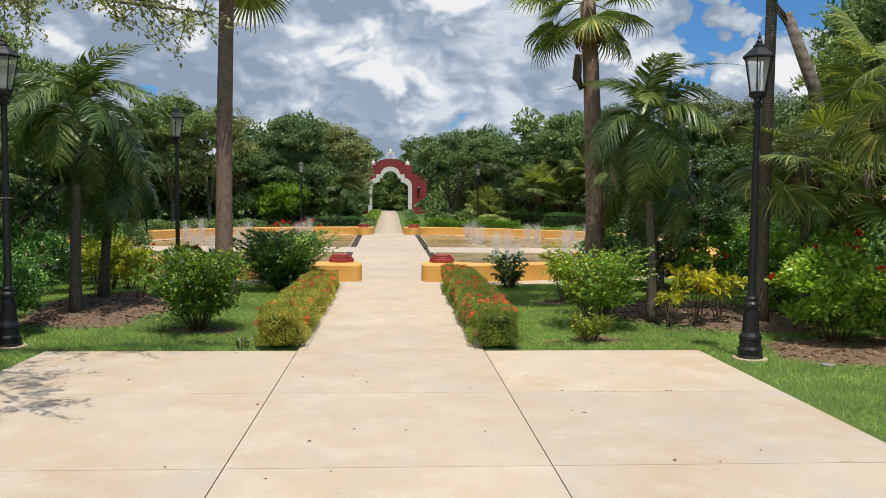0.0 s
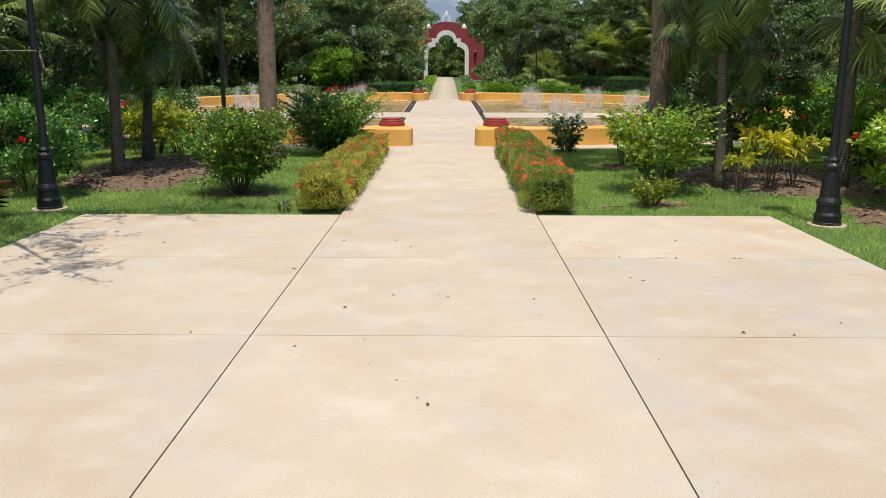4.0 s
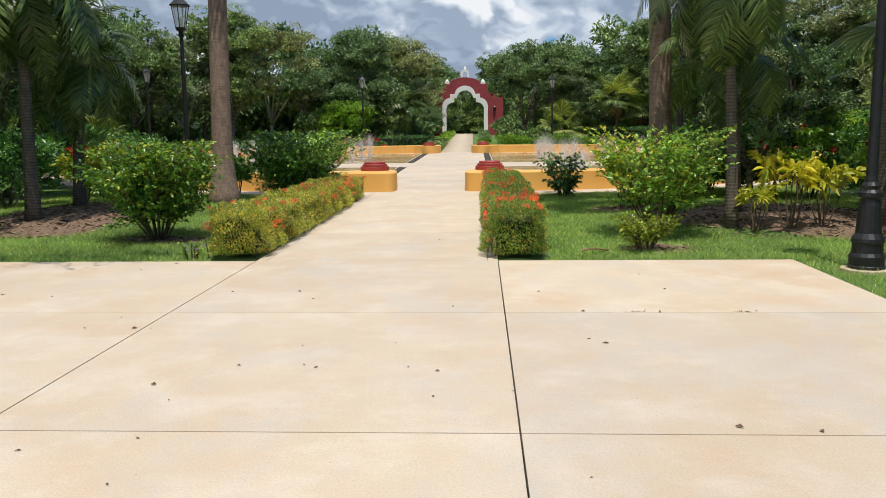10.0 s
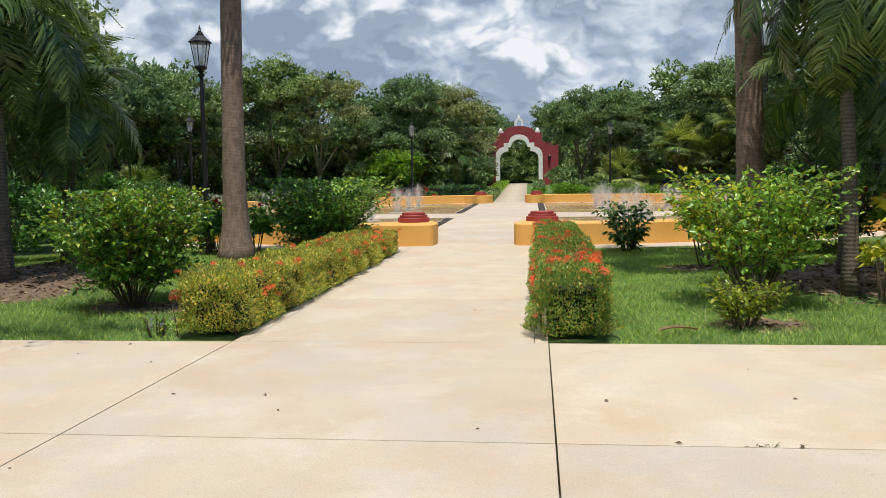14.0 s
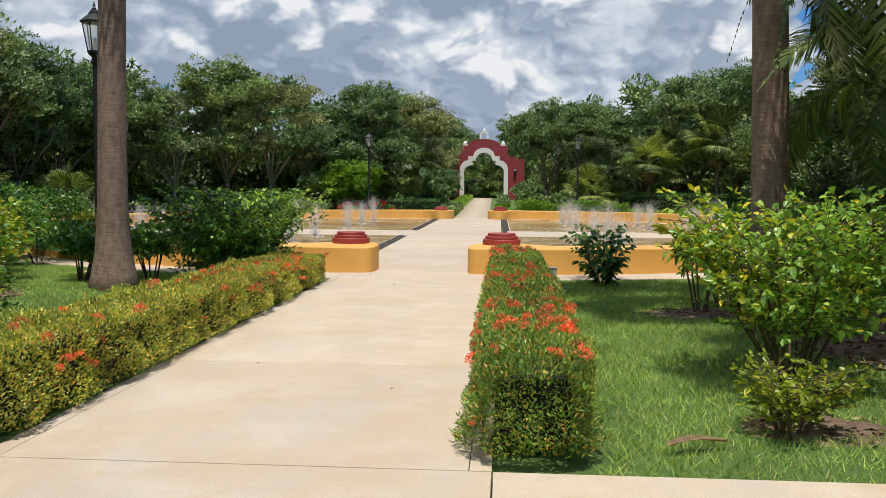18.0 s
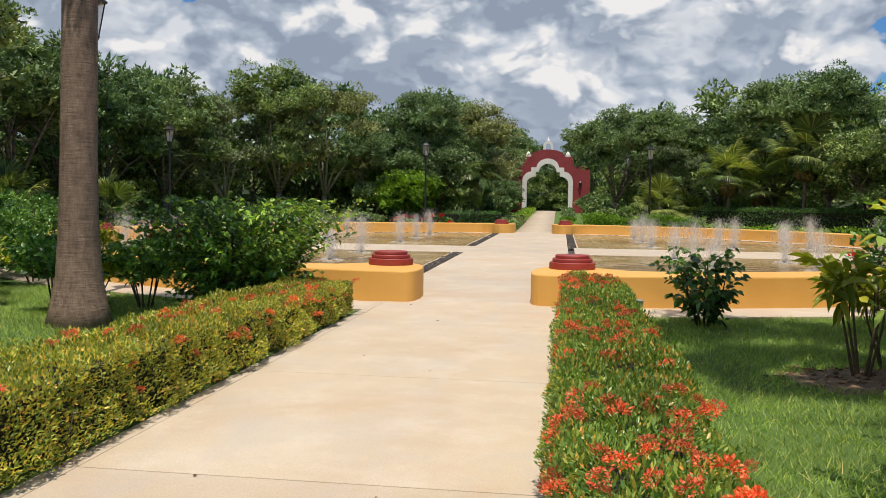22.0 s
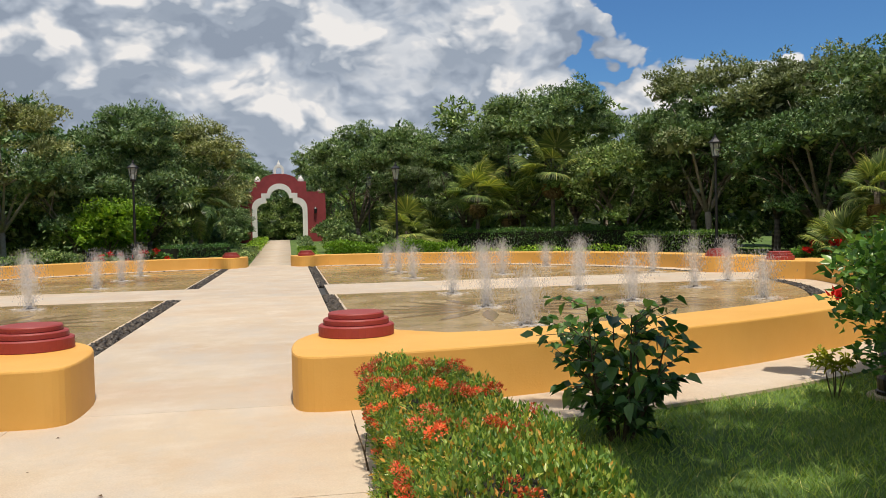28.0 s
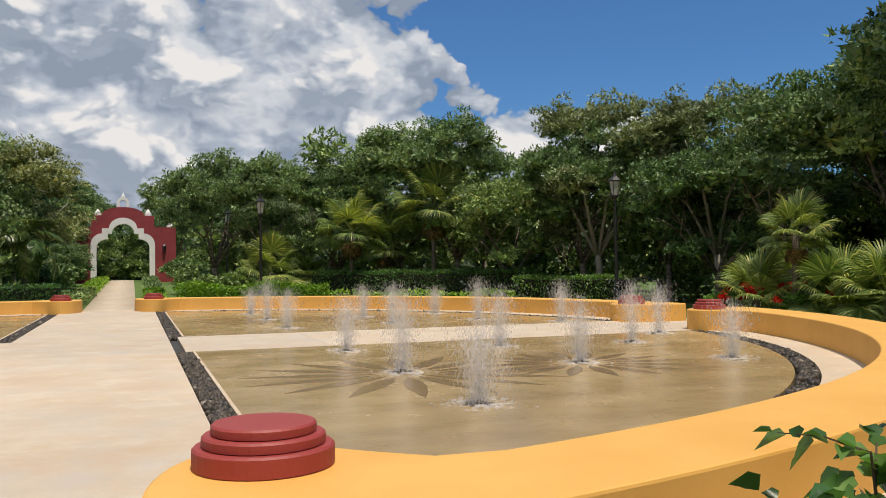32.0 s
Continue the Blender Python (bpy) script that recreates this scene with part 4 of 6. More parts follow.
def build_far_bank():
    """The bulk of the forest far behind, an uneven bank that closes the place, its shade painted in as near-black
    green.
    """
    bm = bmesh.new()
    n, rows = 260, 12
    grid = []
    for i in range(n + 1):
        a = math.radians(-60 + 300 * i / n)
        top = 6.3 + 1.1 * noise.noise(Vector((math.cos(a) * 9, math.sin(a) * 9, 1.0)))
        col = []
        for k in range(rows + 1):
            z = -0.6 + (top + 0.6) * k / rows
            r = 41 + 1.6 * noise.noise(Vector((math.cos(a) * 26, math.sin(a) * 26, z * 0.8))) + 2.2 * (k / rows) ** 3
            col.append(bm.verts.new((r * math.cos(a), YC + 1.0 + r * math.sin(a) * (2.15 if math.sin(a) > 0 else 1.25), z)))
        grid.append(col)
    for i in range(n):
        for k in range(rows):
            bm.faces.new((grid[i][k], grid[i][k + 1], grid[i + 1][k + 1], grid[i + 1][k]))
    tagged(part("backdrop", bm, M_BANK), "far forest backdrop sheet painted dark as the shade of the deep wood", "forest", kind="structure")


build_far_bank()


# ---- shrubs ----
def shrub_kind(seed, label, category, rx, ry, h, mat, leaves, size, aspect=0.6, stems=9, blobs=26, low=0.18, flowers=0, flower_mat=None, accent=None, name="shrub", r0=0.16, r1=0.34):
    rs = np.random.RandomState(seed)
    s = thing(name, label, category)
    for i in range(stems):
        a = rs.uniform(0, 2 * math.pi)
        e = np.array([math.cos(a) * rx * rs.uniform(0.2, 0.75), math.sin(a) * ry * rs.uniform(0.2, 0.75), h * rs.uniform(0.6, 0.9)])
        b = np.array([math.cos(a), math.sin(a), 0]) * rs.uniform(0.02, 0.10)
        m = (b + e) / 2 + np.array([math.cos(a), math.sin(a), 0]) * 0.05 * rx
        part("stem", tube([(b[0], b[1], -0.06), m, e], [0.016, 0.011, 0.004], 5), M_TWIG, s)
    hz = h * (1 - low) / 2
    C, R = crown_blobs(rs, blobs, rx * 0.86, ry * 0.86, hz * 0.86, h - hz * 1.02, r0 * h / 1.4, r1 * h / 1.4, -0.9)
    V, F = clump_leaves(rs, C, R, leaves, size, aspect, 0.35)
    part("foliage", np_mesh("foliage", V, F, mat), None, s)
    if accent:
        k = leaves // 7
        top = C[C[:, 0] > np.quantile(C[:, 0], 0.72)]
        V, F = clump_leaves(rs, top, np.full(len(top), 0.2), k, size * 1.05, aspect, 0.6)
        part("new_growth", np_mesh("new_growth", V, F, accent), None, s, "yellow-green young leaves")
    for i in range(flowers):
        d = unit(rs.normal(0, 1, 3))
        d[2] = abs(d[2])
        fl = part("flower", FLOWERS[rs.randint(len(FLOWERS))] if flower_mat is None else flower_mat, None, s, "red flower")
        fl.matrix_basis = pose(d[0] * rx * 0.98, d[1] * ry * 0.98, h - hz + d[2] * hz * 0.98, rs.uniform(-40, 40), rs.uniform(-40, 40), rs.uniform(0, 360))
    return s


def flower_mesh(seed, radius, n, petal, mat):
    """A domed head of small petals."""
    rs = np.random.RandomState(seed)
    d = unit(rs.normal(0, 1, (n, 3)))
    d[:, 2] = np.abs(d[:, 2]) * 0.7 + 0.1
    V, F = leaf_arrays(rs, d * radius * rs.uniform(0.5, 1.0, (n, 1)), d + rs.normal(0, 0.5, (n, 3)), petal, 0.65, 0.3)
    return np_mesh("flower", V, F, mat)


FLOWERS = [flower_mesh(40 + i, 0.046, 120, 0.0125, M_FLOWER) for i in range(4)]
HIBISCUS = flower_mesh(50, 0.02, 9, 0.08, M_REDFLOWER)


def put(ob, x, y, turn=0.0, s=1.0, sz=1.0):
    ob.matrix_basis = pose(x, y, float(ground_z(x, y)), 0, 0, turn) @ Matrix.Diagonal((s, s, s * sz, 1))
    return ob


def again(ob, x, y, turn=0.0, s=1.0, sz=1.0):
    return put(copy_thing(ob, Matrix.Identity(4)), x, y, turn, s, sz)


def branch_shrub(seed, label, h, rx, stems, twigs, per, size, aspect, mat, low=0.3, droop=0.3, name="shrub", accent=None, share=0.0, flowers=0, bare=0.0):
    """An open shrub: stems that fork into twigs, with single broad leaves along the twigs."""
    rs = np.random.RandomState(seed)
    s = thing(name, label, "shrub")
    P, D = [], []
    for i in range(stems):
        a = 2 * math.pi * (i + rs.uniform(-0.3, 0.3)) / stems
        out = rx * rs.uniform(0.15, 0.75)
        top = np.array([math.cos(a) * out, math.sin(a) * out, h * rs.uniform(0.68, 0.97)])
        b = np.array([math.cos(a), math.sin(a), 0]) * rs.uniform(0.01, 0.07)
        mid = b * 0.4 + top * 0.55 + np.array([math.cos(a), math.sin(a), 0]) * 0.10 * rx
        bm = tube([(b[0], b[1], -0.08), mid, top], [0.015, 0.010, 0.004], 6)
        for k in range(twigs):
            t = rs.uniform(low, 1.0)
            p = (1 - t) * (1 - t) * b + 2 * t * (1 - t) * mid + t * t * top
            w = a + rs.normal(0, 1.3)
            ln = rx * rs.uniform(0.22, 0.55)
            e = p + np.array([math.cos(w) * ln, math.sin(w) * ln, ln * rs.uniform(0.0, 0.9)])
            e[2] = min(e[2], h)
            tube([p, (p + e) / 2 + np.array([0, 0, 0.02]), e], [0.006, 0.004, 0.002], 4, bm)
            u = np.linspace(bare, 1.05, per)[:, None]
            Q = p + (e - p) * u
            dirs = unit((e - p)[None] * 0.7 + rs.normal(0, 0.65, (per, 3)) * ln + np.array([0, 0, 0.05]))
            P.append(Q)
            D.append(dirs)
        part("stem", bm, M_TWIG, s)
    P, D = np.concatenate(P), np.concatenate(D)
    pick = rs.uniform(0, 1, len(P)) < share * (P[:, 2] > h * 0.35) * np.clip((P[:, 0] + rx) / rx, 0.2, 1.6)
    V, F = broad_leaf_arrays(rs, P[~pick], D[~pick], size, aspect, 0.35, droop)
    part("foliage", np_mesh("foliage", V, F, mat), None, s)
    if accent is not None and pick.any():
        V, F = broad_leaf_arrays(rs, P[pick], D[pick], size, aspect, 0.35, droop)
        tagged(part("new_growth", np_mesh("new_growth", V, F, accent), None, s, "yellow-green young leaves"), kind="stuff")
    for i in range(flowers):
        q = P[rs.randint(len(P))]
        f = part("flower", HIBISCUS, None, s, "red flower")
        f.matrix_basis = pose(q[0] * 1.05, q[1] * 1.05, q[2], rs.uniform(-60, 60), rs.uniform(-60, 60), rs.uniform(0, 360))
    return s


put(branch_shrub(61, "rounded glossy green shrub with yellow-green tips on the lawn", 1.45, 1.08, 20, 34, 16, 0.066, 0.62, M_SHRUB, 0.22, 0.2, accent=M_YELLEAF, share=0.14), -3.57, 14.8)
put(branch_shrub(62, "dark green hibiscus shrub with a few red flowers", 1.58, 1.45, 20, 34, 20, 0.076, 0.62, M_SHRUB_DARK, 0.12, 0.25, flowers=9, accent=M_SHRUB_LIGHT, share=0.35), -2.95, 21.7)
put(branch_shrub(63, "loose light green shrub with pale twiggy stems on the lawn", 1.58, 1.08, 20, 20, 15, 0.068, 0.66, M_SHRUB_LIGHT, 0.30, 0.2, accent=M_YELLEAF, share=0.3), 3.92, 15.0, 120)
put(branch_shrub(64, "low yellow-green shrub sprawling on the lawn", 0.46, 0.52, 10, 12, 9, 0.052, 0.66, M_YELLEAF, 0.2, 0.2), 3.46, 13.6)
put(branch_shrub(65, "small dark broad-leaved shrub before the yellow wall", 1.12, 0.70, 8, 11, 8, 0.100, 0.80, M_SHRUB_DEEP, 0.02, 0.5, accent=M_SHRUB_DARK, share=0.3), 3.24, 22.4)

# ---- clipped hedges ----
def build_hedge(x0, x1, y0, y1, h, far_h, mat, seed, flowers, label, lean):
    rs = np.random.RandomState(seed)
    hd = thing("hedge", label, "hedge", group="two clipped flowering hedges along the walk")
    L = y1 - y0

    def top(y):
        """How far the clipped top has sunk, as a share of its height at the near end."""
        return 1 + (far_h / h - 1) * np.clip((y - y0) / L, 0, 1)

    # solid near-black box in place of the shade among the inner twigs
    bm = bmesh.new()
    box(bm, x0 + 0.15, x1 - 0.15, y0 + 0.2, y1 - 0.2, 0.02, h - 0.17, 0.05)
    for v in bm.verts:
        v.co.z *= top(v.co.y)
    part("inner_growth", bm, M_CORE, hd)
    n = int(11500 * L)
    f = rs.choice(5, n, p=(0.29, 0.29, 0.36, 0.03, 0.03))
    u, v = rs.uniform(0, 1, n), rs.uniform(0, 1, n)
    X = np.where(f == 0, x0, np.where(f == 1, x1, x0 + u * (x1 - x0)))
    Y = np.where(f == 3, y0, np.where(f == 4, y1, y0 + rs.uniform(0, 1, n) * L))
    Z = np.where(f == 2, h, 0.05 + v * (h - 0.05))
    P = np.stack([X, Y, Z], 1)
    ctr = np.array([(x0 + x1) / 2, 0, h * 0.5])
    out = np.stack([np.where(f == 0, -1, np.where(f == 1, 1, 0)), np.where(f == 3, -1, np.where(f == 4, 1, 0)), np.where(f == 2, 1, 0)], 1).astype(float)
    # uneven clipping: bulges and hollows along the faces, rounded upper edges
    wob = np.array([noise.noise(Vector((a * 2.6, b * 2.6, c * 2.6 + seed))) for a, b, c in P])
    fine = np.array([noise.noise(Vector((a * 8, b * 8, c * 8 + seed))) for a, b, c in P])
    edge = np.clip((Z - (h - 0.16)) / 0.16, 0, 1) ** 2
    P = P + out * (0.14 * wob + 0.065 * fine - rs.uniform(0, 0.10, n))[:, None]
    P[:, :2] += np.where((f != 2)[:, None], out[:, :2] * (0.10 * (1 - Z / h) - 0.06)[:, None], 0)
    P[:, 0] -= np.where(f < 2, out[:, 0] * edge * 0.06, 0)
    edgex = np.clip((np.abs(P[:, 0] - ctr[0]) - (x1 - x0) / 2 + 0.12) / 0.12, 0, 1)
    P[:, 2] -= np.where(f == 2, edgex ** 2 * 0.05, 0)
    sway = np.array([noise.noise(Vector((0.4, v * 0.75, seed))) for v in P[:, 1]])
    P[:, 2] += 0.10 * sway * np.clip(P[:, 2] / h, 0, 1)
    near_end = np.clip((0.34 - np.minimum(P[:, 1] - y0, y1 - P[:, 1])) / 0.34, 0, 1) ** 2
    P[:, 0] = ctr[0] + (P[:, 0] - ctr[0]) * (1 - 0.20 * near_end)
    P[:, 2] *= top(P[:, 1]) * (1 - 0.12 * near_end)
    D = out * 0.6 + rs.normal(0, 0.42, (n, 3)) + np.array([0, 0, 0.62])
    V, F = leaf_arrays(rs, P, D, 0.030, 0.44, 0.45)
    part("foliage", np_mesh("foliage", V, F, mat), None, hd)
    for i in range(flowers):
        y = y0 + L * rs.uniform(0, 1) ** 0.9
        y = y if noise.noise(Vector((seed, y * 1.7, 0.0))) > -0.12 else y0 + L * rs.uniform(0, 1)
        w = rs.uniform(0, 1)
        if w < 0.5:
            p = (rs.uniform(x0 + 0.05, x1 - 0.05), y, h * top(y) + 0.005)
        else:
            p = (lean(rs), y, h * top(y) * rs.uniform(0.35, 0.95))
        fl = part("flower_head", FLOWERS[rs.randint(4)], None, hd, "orange-red flower head")
        fl.matrix_basis = pose(*p, rs.uniform(-35, 35), rs.uniform(-35, 35), rs.uniform(0, 360)) @ Matrix.Scale(rs.uniform(0.6, 1.5), 4)
    for i in range(int(L * 7)):
        x, y = rs.choice((x0 + 0.05, x1 - 0.05)) + rs.normal(0, 0.03), y0 + L * rs.uniform(0, 1)
        part("twig", TWIG, None, hd).matrix_basis = pose(x, y, -0.03, rs.uniform(-14, 14), rs.uniform(-14, 14), rs.uniform(0, 360))
    return hd


def twig_mesh():
    bm = tube([(0, 0, 0), (0.01, 0.0, 0.16), (0.0, 0.02, 0.34)], [0.008, 0.006, 0.003], 5)
    tube([(0.01, 0, 0.14), (0.06, 0.02, 0.26)], [0.005, 0.002], 4, bm)
    me = bpy.data.meshes.new("twig")
    bm.to_mesh(me)
    bm.free()
    me.materials.append(M_TWIG)
    return me


TWIG = twig_mesh()
build_hedge(-2.20, -1.47, 12.82, 22.35, 0.66, 0.47, M_HEDGE_L, 71, 120, "yellow-green clipped hedge with scattered orange flower heads", lambda r: r.choice((-1.47, -1.47, -2.18)))
build_hedge(1.37, 2.12, 12.74, 22.85, 0.62, 0.60, M_HEDGE_R, 72, 270, "green clipped hedge full of orange-red flower heads", lambda r: r.choice((1.38, 2.11)))


# ---- palms ----
def pinnate_frond(seed, L=2.1, n=34, droop=1.0):
    """A feather frond that rises, arches over and hangs; the leaflets droop to both sides."""
    rs = np.random.RandomState(seed)
    t = np.linspace(0, 1, n)
    x = L * (t * 0.95 - 0.18 * t ** 3)
    z = L * (0.62 * t - 1.05 * droop * t ** 2.2)
    C = np.stack([x, 0.04 * np.sin(t * 5 + seed), z], 1)
    T = unit(np.gradient(C, axis=0))
    parts = []
    for s in (-1, 1):
        k = t > 0.12
        P = C[k]
        ln = L * 0.30 * np.sin(np.clip(t[k] * 0.95 + 0.18, 0, 1) * math.pi) ** 0.6 + 0.05
        side = np.array([0, s, 0.0])
        D = unit(T[k] * 0.55 + side * 0.75 + np.array([0, 0, -0.10]) + rs.normal(0, 0.10, (k.sum(), 3)))
        W = 0.034
        up = unit(np.cross(D, T[k]) * s)
        S = unit(np.cross(D, up))
        p1 = P + D * ln[:, None] * 0.5
        D2 = unit(D + np.array([0, 0, -0.75]))
        p2 = p1 + D2 * ln[:, None] * 0.5
        V = np.stack([P - S * 0.008, P + S * 0.008, p1 + S * W / 2, p1 - S * W / 2, p2], 1).reshape(-1, 3)
        i = np.arange(k.sum())[:, None] * 5
        F = np.concatenate([i + np.array([[0, 1, 2]]), i + np.array([[0, 2, 3]]), i + np.array([[3, 2, 4]])])
        parts.append((V, F))
    # rachis
    w = 0.022 * (1 - t * 0.8)
    V = np.concatenate([C + np.stack([0 * w, w, 0 * w], 1), C - np.stack([0 * w, w, 0 * w], 1), C - np.stack([0 * w, 0 * w, w * 1.4], 1)])
    F = []
    for i in range(n - 1):
        for a, b in ((0, n), (n, 2 * n), (2 * n, 0)):
            F += [(a + i, b + i, b + i + 1), (a + i, b + i + 1, a + i + 1)]
    parts.append((V, np.array(F)))
    V, F = join_arrays(parts)
    return np_mesh("frond", V, F, M_PALM)


def fan_frond(seed, petiole=0.9, blade=0.95, n=34, mat=None, droop=0.25):
    """A fan leaf: a stalk, a pleated blade and long narrow segments whose tips hang."""
    rs = np.random.RandomState(seed)
    hub = np.array([petiole, 0, 0.10])
    parts = []
    reach = 2.0
    step = 2 * reach / n
    for j in range(n):
        a = -reach + step * (j + 0.5)
        ln = blade * (1 - 0.22 * (abs(a) / reach) ** 2) * rs.uniform(0.92, 1.05)
        s = np.array([-math.sin(a), math.cos(a), 0.0])
        cup = 0.16 - 0.30 * abs(a) / reach
        d = np.array([math.cos(a), math.sin(a), cup])
        w = ln * 0.52 * step
        ridge = np.array([0, 0, 0.35 * w])
        p1 = hub + d * ln * 0.50
        d2 = unit((d + np.array([0, 0, -droop * 0.5 - rs.uniform(0, 0.15)]))[None])[0]
        p2 = p1 + d2 * ln * 0.28
        d3 = unit((d + np.array([0, 0, -droop * 1.7 - rs.uniform(0, 0.6)]))[None])[0]
        p3 = p2 + d3 * ln * 0.27
        V = np.array([hub, p1 + s * w / 2, p1 + ridge, p1 - s * w / 2, p2 + s * w * 0.34, p2 - s * w * 0.34, p3])
        parts.append((V, np.array([(0, 2, 1), (0, 3, 2), (1, 2, 4), (2, 3, 5), (2, 5, 4), (4, 5, 6)])))
    w = 0.018
    V = np.array([(0, w, 0), (0, -w, 0), (0, 0, -w), (*(hub + np.array([0, w * 0.6, 0])),), (*(hub - np.array([0, w * 0.6, 0])),), (*(hub - np.array([0, 0, w])),)])
    parts.append((V, np.array([(0, 1, 4), (0, 4, 3), (1, 2, 5), (1, 5, 4), (2, 0, 3), (2, 3, 5)])))
    V, F = join_arrays(parts)
    return np_mesh("fan_leaf", V, F, mat or M_FAN)


FRONDS = [pinnate_frond(80 + i, 2.1, 76, d) for i, d in enumerate((0.85, 1.1, 1.35))]
FANS = [fan_frond(90 + i, 0.9, 0.95, 34, None, d) for i, d in enumerate((0.15, 0.35, 0.6))]
DRYFANS = [fan_frond(97, 0.6, 0.75, 18, M_DRYFAN, 0.9)]


def palm(name, label, x, y, height, r0, r1, leaves, meshes, mat, size=1.0, lean=(0, 0), low=-55, high=65, skirt=0, flare=1.5, seed=0, shaft=0.0):
    rs = random.Random(seed)
    p = thing(name, label, "palm tree")
    n = max(6, int(height * 3))
    pts, rad = [], []
    for i in range(n + 1):
        t = i / n
        pts.append((lean[0] * t * t, lean[1] * t * t, -0.1 + (height + 0.1) * t))
        rad.append((r0 + (r1 - r0) * t) * (1 + (flare - 1) * math.exp(-t * height / 0.5)) * (1.0 + 0.02 * (i % 2)))
    part("trunk", tube(pts, rad, 14), mat, p, smooth=True)
    top = Vector(pts[-1])
    if shaft:
        part("crown_shaft", tube([top - Vector((0, 0, 0.05)), top + Vector((0, 0, shaft * 0.5)), top + Vector((0, 0, shaft))], [r1 * 1.25, r1 * 1.3, r1 * 0.6], 10), M_PALM, p, "smooth green crown shaft", smooth=True)
        top = top + Vector((0, 0, shaft * 0.85))
    for i in range(leaves):
        f = (i + 0.5) / leaves
        f = f ** 0.85
        el = high + (low - high) * f
        az = i * 137.5 + rs.uniform(-14, 14)
        fr = part("frond", rs.choice(meshes), None, p)
        fr.matrix_basis = Matrix.Translation(top) @ pose(0, 0, 0, 0, 0, az) @ pose(0, 0, 0, 0, -el, 0) @ pose(0, 0, 0, rs.uniform(-25, 25)) @ Matrix.Scale(size * rs.uniform(0.85, 1.12), 4)
    for i in range(skirt):
        fr = part("dead_frond", DRYFANS[0], None, p, "dry brown hanging frond")
        fr.matrix_basis = Matrix.Translation(top - Vector((0, 0, 0.15))) @ pose(0, 0, 0, 0, 0, i * 137.5) @ pose(0, 0, 0, 0, 70 + rs.uniform(-8, 12), 0) @ Matrix.Scale(size * 0.8, 4)
    p.matrix_basis = pose(x, y, float(ground_z(x, y)), 0, 0, 0)
    return p


palm("tall_fan_palm", "tall fan palm with a thick fibrous brown trunk", -4.08, 19.8, 8.2, 0.205, 0.17, 26, FANS, M_TRUNK_TALL, 1.2, (0.1, 0.2), -45, 75, 0, 2.0, 1)
right_palm = palm("tall_fan_palm", "leaning fan palm with a fibrous brown trunk and a full crown", 4.42, 17.3, 6.6, 0.195, 0.17, 19, FANS, M_TRUNK_TALL, 0.95, (-0.26, 0.0), -60, 75, 3, 1.5, 2)
part("cut_stalk", tube([(-0.36, -0.1, 4.75), (-0.50, -0.16, 4.95), (-0.47, -0.16, 5.45)], [0.09, 0.10, 0.08], 8), M_IRONLID, right_palm, "dark brown cut leaf stalk", smooth=True)
palm("feather_palm", "small feather palm with a slim grey trunk on a mulch bed", -6.35, 16.4, 3.45, 0.105, 0.085, 21, FRONDS, M_TRUNK_GREY, 1.02, (0.12, -0.1), -72, 80, 0, 1.5, 3, 0.55)
palm("feather_palm", "small feather palm leaning beside a taller one", -6.4, 18.2, 2.3, 0.10, 0.085, 16, FRONDS, M_TRUNK_GREY, 0.9, (0.25, -0.1), -60, 65, 0, 1.5, 4, 0.45)
palm("feather_palm", "feather palm with a dense drooping crown over a mulch bed", 5.1, 15.35, 3.5, 0.085, 0.07, 22, FRONDS, M_TRUNK_GREY, 0.92, (-0.18, 0.05), -75, 80, 0, 1.5, 5, 0.55)
palm("feather_palm", "feather palm with slim brown trunk behind another", 5.5, 16.6, 2.2, 0.10, 0.08, 14, FRONDS, M_TRUNK_GREY, 0.85, (0.0, 0.2), -70, 60, 0, 1.5, 6, 0.5)
palm("tall_fan_palm", "tall slim palm behind the lamp post", 7.37, 15.5, 8.4, 0.12, 0.10, 14, FANS, M_TRUNK_GREY, 1.3, (0.1, 0.1), -70, 70, 8, 1.5, 7)
palm("fan_palm", "fan palm with long hanging grey-green leaves by the lamp post", 8.5, 15.9, 3.4, 0.13, 0.11, 16, FANS, M_TRUNK_GREY, 0.95, (-0.2, -0.1), -75, 60, 4, 1.4, 8)
palm("fan_palm", "fan palm with hanging leaves at the edge of the lawn", 8.7, 12.9, 4.6, 0.14, 0.12, 18, FANS, M_TRUNK_GREY, 0.98, (-0.2, 0), -75, 60, 5, 1.4, 9)
palm("fan_palm", "fan palm half hidden among the shrubs", 10.6, 17.4, 3.2, 0.13, 0.11, 17, FANS, M_TRUNK_GREY, 1.15, (0, 0), -70, 65, 3, 1.4, 10)
palm("fan_palm", "low fan palm in the shade of the wood", -10.4, 19.6, 3.3, 0.12, 0.10, 13, FANS, M_TRUNK_GREY, 0.95, (0, 0), -60, 70, 2, 1.4, 12)



